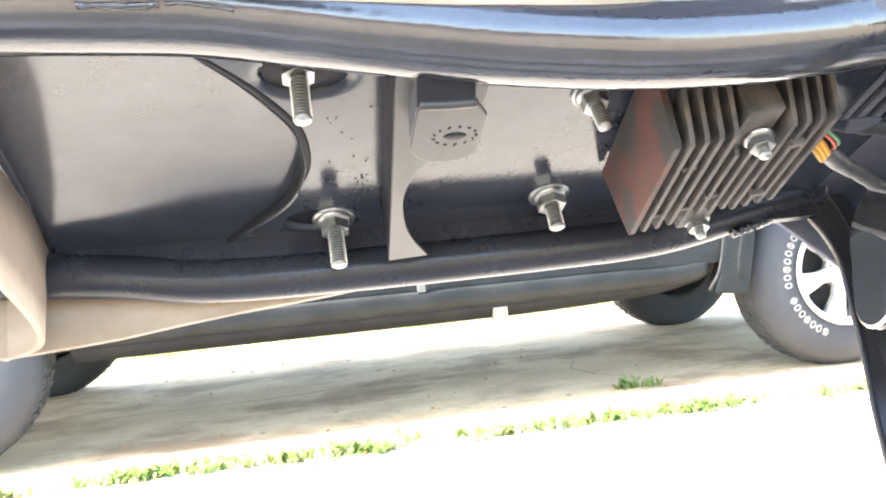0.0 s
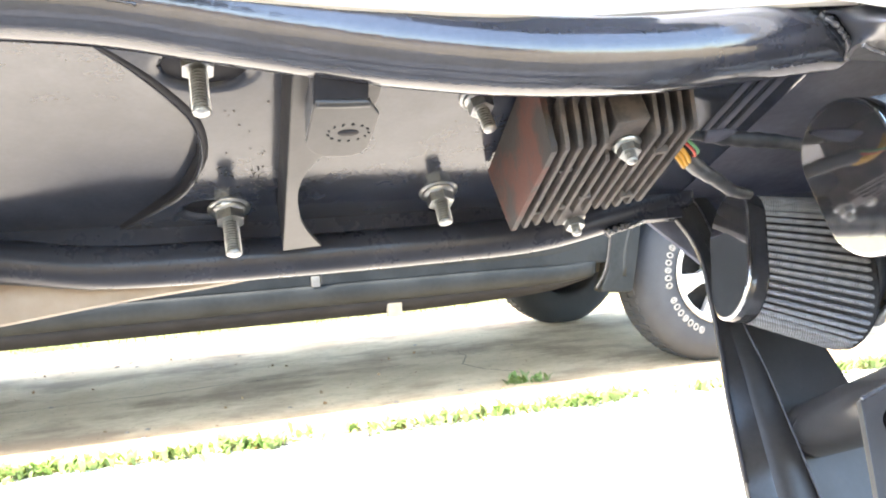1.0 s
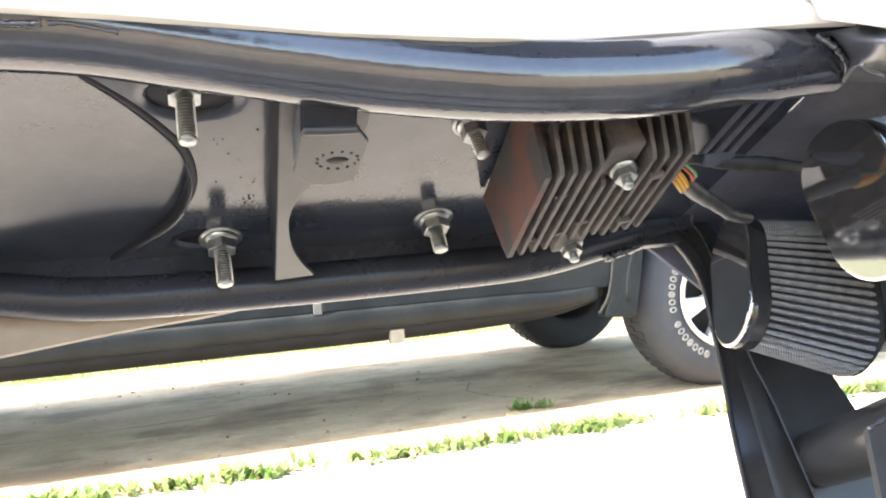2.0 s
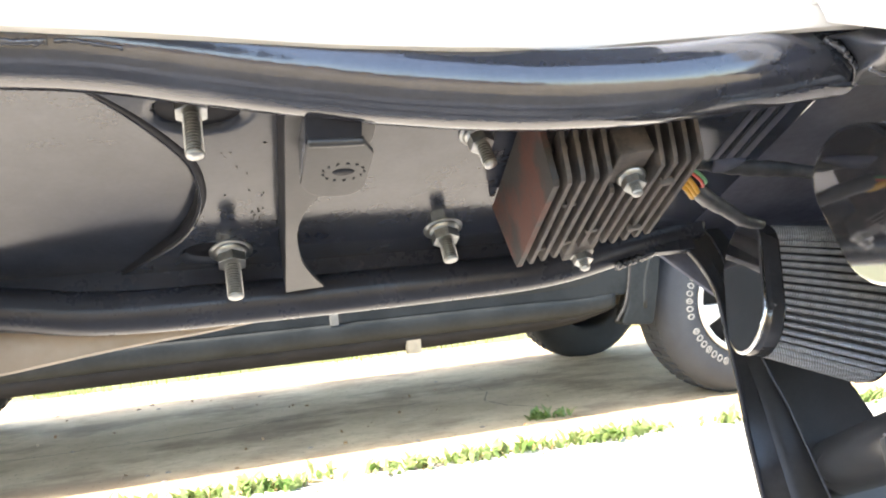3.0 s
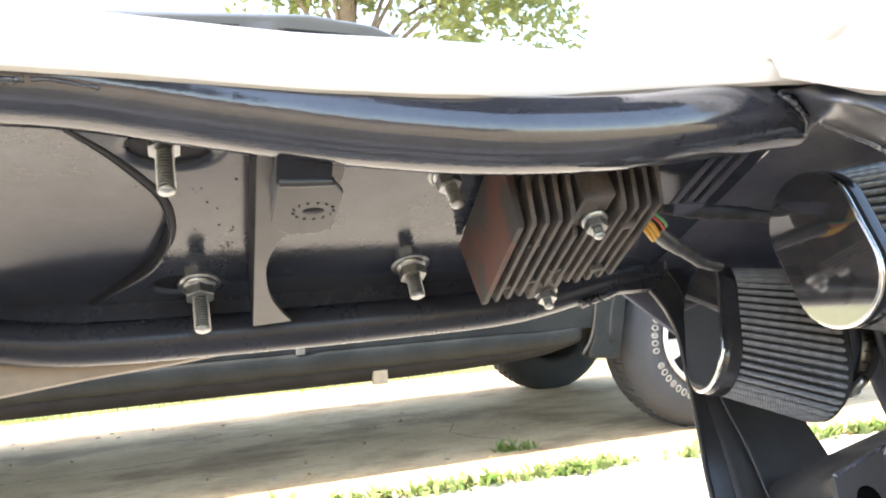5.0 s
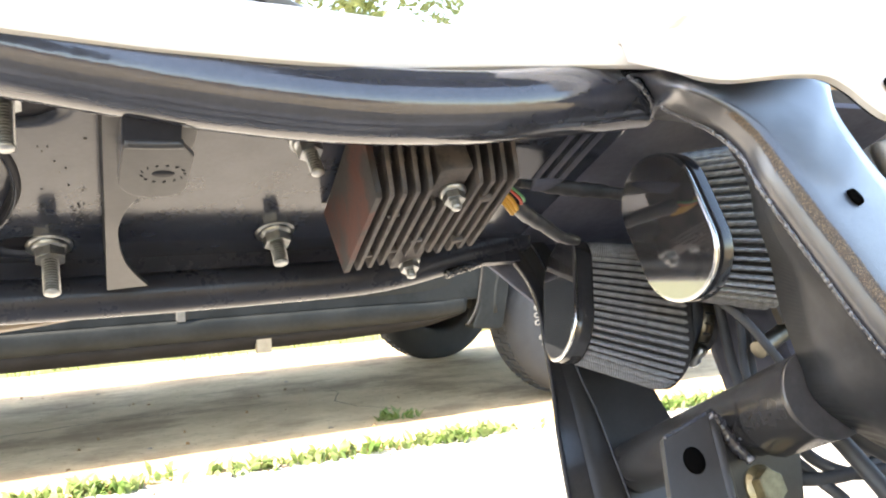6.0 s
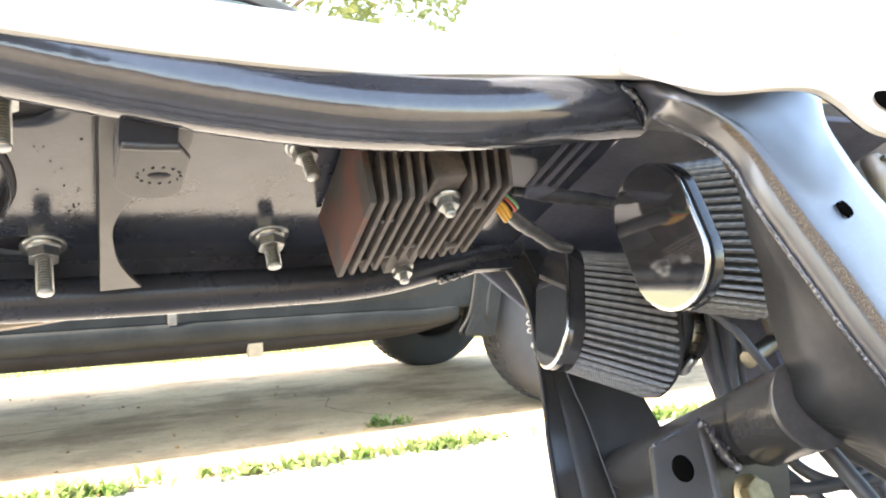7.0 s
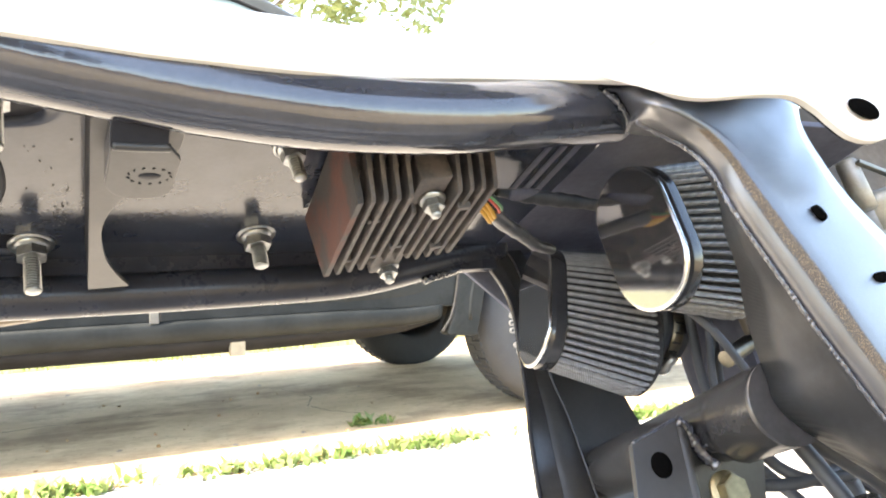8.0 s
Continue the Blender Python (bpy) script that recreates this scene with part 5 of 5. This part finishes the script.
def tree(name, x, y, trunk_h, crown, count, seed, leaf=0.10, r=0.2, lean=0.0, label="", foliage=None):
    """Trunk with limbs, and a crown of small leaves gathered in clumps round the limbs. crown: (dx, dy, z, rx, ry, rz) lobes."""
    rnd = random.Random(seed)
    t = thing(name, label, "tree", Matrix.Translation((x, y, 0)))
    bm = sweep([(0, 0, 0), (0.05 + lean * .3, 0.0, trunk_h * 0.5), (lean, 0.05, trunk_h), (lean * 1.3, 0.0, trunk_h * 1.35)], lambda u: r * (1.15 - 0.75 * u), 14, 24)
    for cx, cy, cz, rx, ry, rz in crown:
        sweep([(lean * 0.9, 0, trunk_h * 0.85), (cx * 0.5 + lean * .5, cy * 0.5, (trunk_h + cz) * 0.5 + 0.2), (cx, cy, cz)], lambda u: r * 0.22 * (1.1 - u), 8, 12, True, bm)
    part("trunk", bm, BARK, t, smooth=True)
    verts, faces = [], []
    total = sum(c[3] * c[4] * c[5] for c in crown)
    for cx, cy, cz, rx, ry, rz in crown:
        clumps = max(8, int(count * (rx * ry * rz / total) / 60))
        for _ in range(clumps):
            d = Vector((rnd.gauss(0, 1), rnd.gauss(0, 1), rnd.gauss(0, 1))).normalized() * rnd.uniform(0.35, 1.0) ** 0.6
            qx, qy, qz = cx + d.x * rx, cy + d.y * ry, cz + d.z * rz
            s = rnd.uniform(0.16, 0.42) * min(rx, rz, 1.2)
            for _ in range(60):
                px, py, pz = qx + rnd.gauss(0, s), qy + rnd.gauss(0, s), qz + rnd.gauss(0, s * 0.7)
                e = Euler((rnd.uniform(-1, 1), rnd.uniform(-1, 1), rnd.uniform(0, 6.3))).to_matrix()
                w = leaf * rnd.uniform(0.6, 1.3)
                k = len(verts)
                verts += [tuple(Vector((px, py, pz)) + e @ Vector(v)) for v in ((-w, 0, 0), (0, -w * 0.45, w * 0.12), (w, 0, 0), (0, w * 0.45, w * 0.12))]
                faces.append((k, k + 1, k + 2, k + 3))
    me = bpy.data.meshes.new("crown")
    me.from_pydata(verts, [], faces)
    me.materials.append(foliage or LEAF)
    c = new("crown", me)
    c.parent = t
    return t


tree("tree", 2.35, 10.0, 3.6, [(-1.5, 0, 4.9, 0.8, 0.8, 0.75), (-0.6, 0.3, 5.0, 0.8, 0.8, 0.8), (0.5, 0.4, 5.0, 0.8, 0.8, 0.9), (1.3, 0, 4.5, 0.9, 0.8, 0.85), (2.0, 0.3, 4.35, 0.9, 0.8, 0.8), (2.8, 0, 4.5, 0.8, 0.8, 0.85), (1.6, 0.2, 5.6, 1.3, 1.0, 0.9), (-0.4, 0.2, 6.0, 1.5, 1.1, 0.8)],
     9500, 21, 0.085, 0.17, 0.1, "leafy tree behind the truck with sunlit gaps")
# added unseen tree and tan house behind the camera show in the glossy paint
# First five lobes shade the ground; the rest darken the paint's reflections.
SHADE = [(2.0, 3.85, 6.9, 1.1, 0.70, 0.6), (3.6, 3.8, 7.0, 1.1, 0.70, 0.6), (5.2, 3.75, 7.0, 1.1, 0.70, 0.6), (6.8, 3.8, 7.0, 1.1, 0.70, 0.6), (8.4, 3.9, 7.1, 1.1, 0.7, 0.6),
         (10.6, 1.2, 7.3, 1.1, 0.9, 0.6), (11.8, 2.0, 7.4, 1.0, 1.0, 0.6), (10.4, 3.0, 7.4, 1.1, 1.0, 0.6), (12.0, 3.6, 7.5, 1.2, 1.0, 0.6), (10.2, 4.8, 7.5, 1.2, 1.0, 0.6), (12.0, 5.6, 7.6, 1.2, 1.1, 0.6),
         (10.2, 6.7, 7.6, 1.2, 1.1, 0.6), (12.0, 7.8, 7.7, 1.2, 1.1, 0.6), (10.4, 8.8, 7.8, 1.3, 1.2, 0.6), (8.2, 6.2, 7.6, 1.0, 1.4, 0.5), (4.8, -5.2, 5.6, 1.9, 1.5, 2.4)]
tree("tree", -7.5, -4.6, 3.8, SHADE, 52000, 22, 0.24, 0.30, 0.6, "unseen large tree added to shade the ground and darken reflections", DENSE)
# Another unseen crown, added for the dark band mirrored along the rail's top.
tree("tree", 8.6, 6.4, 4.0, [(-4.6, -2.0, 7.2, 1.7, 1.5, 0.8), (-2.4, -1.0, 7.3, 1.7, 1.5, 0.8)], 6500, 23, 0.24, 0.26, -0.4, "unseen dark leafed tree added to darken the rail's reflection", DENSE)
house = thing("house", "unseen tan sided house with a brown shingle roof, added for reflections", "house", Matrix.Translation((1.5, -30, 0)))
part("wall", box(-18, 11, -4, 0, 0, 2.8), HOUSE, house)
part("roof", slab([(-4.6, 2.75), (0.5, 2.75), (0.5, 2.85), (-2, 4.4), (-4.6, 2.9)], -18.4, 11.4, Matrix(((0, 0, 1, 0), (1, 0, 0, 0), (0, 1, 0, 0), (0, 0, 0, 1)))), ROOF, house)
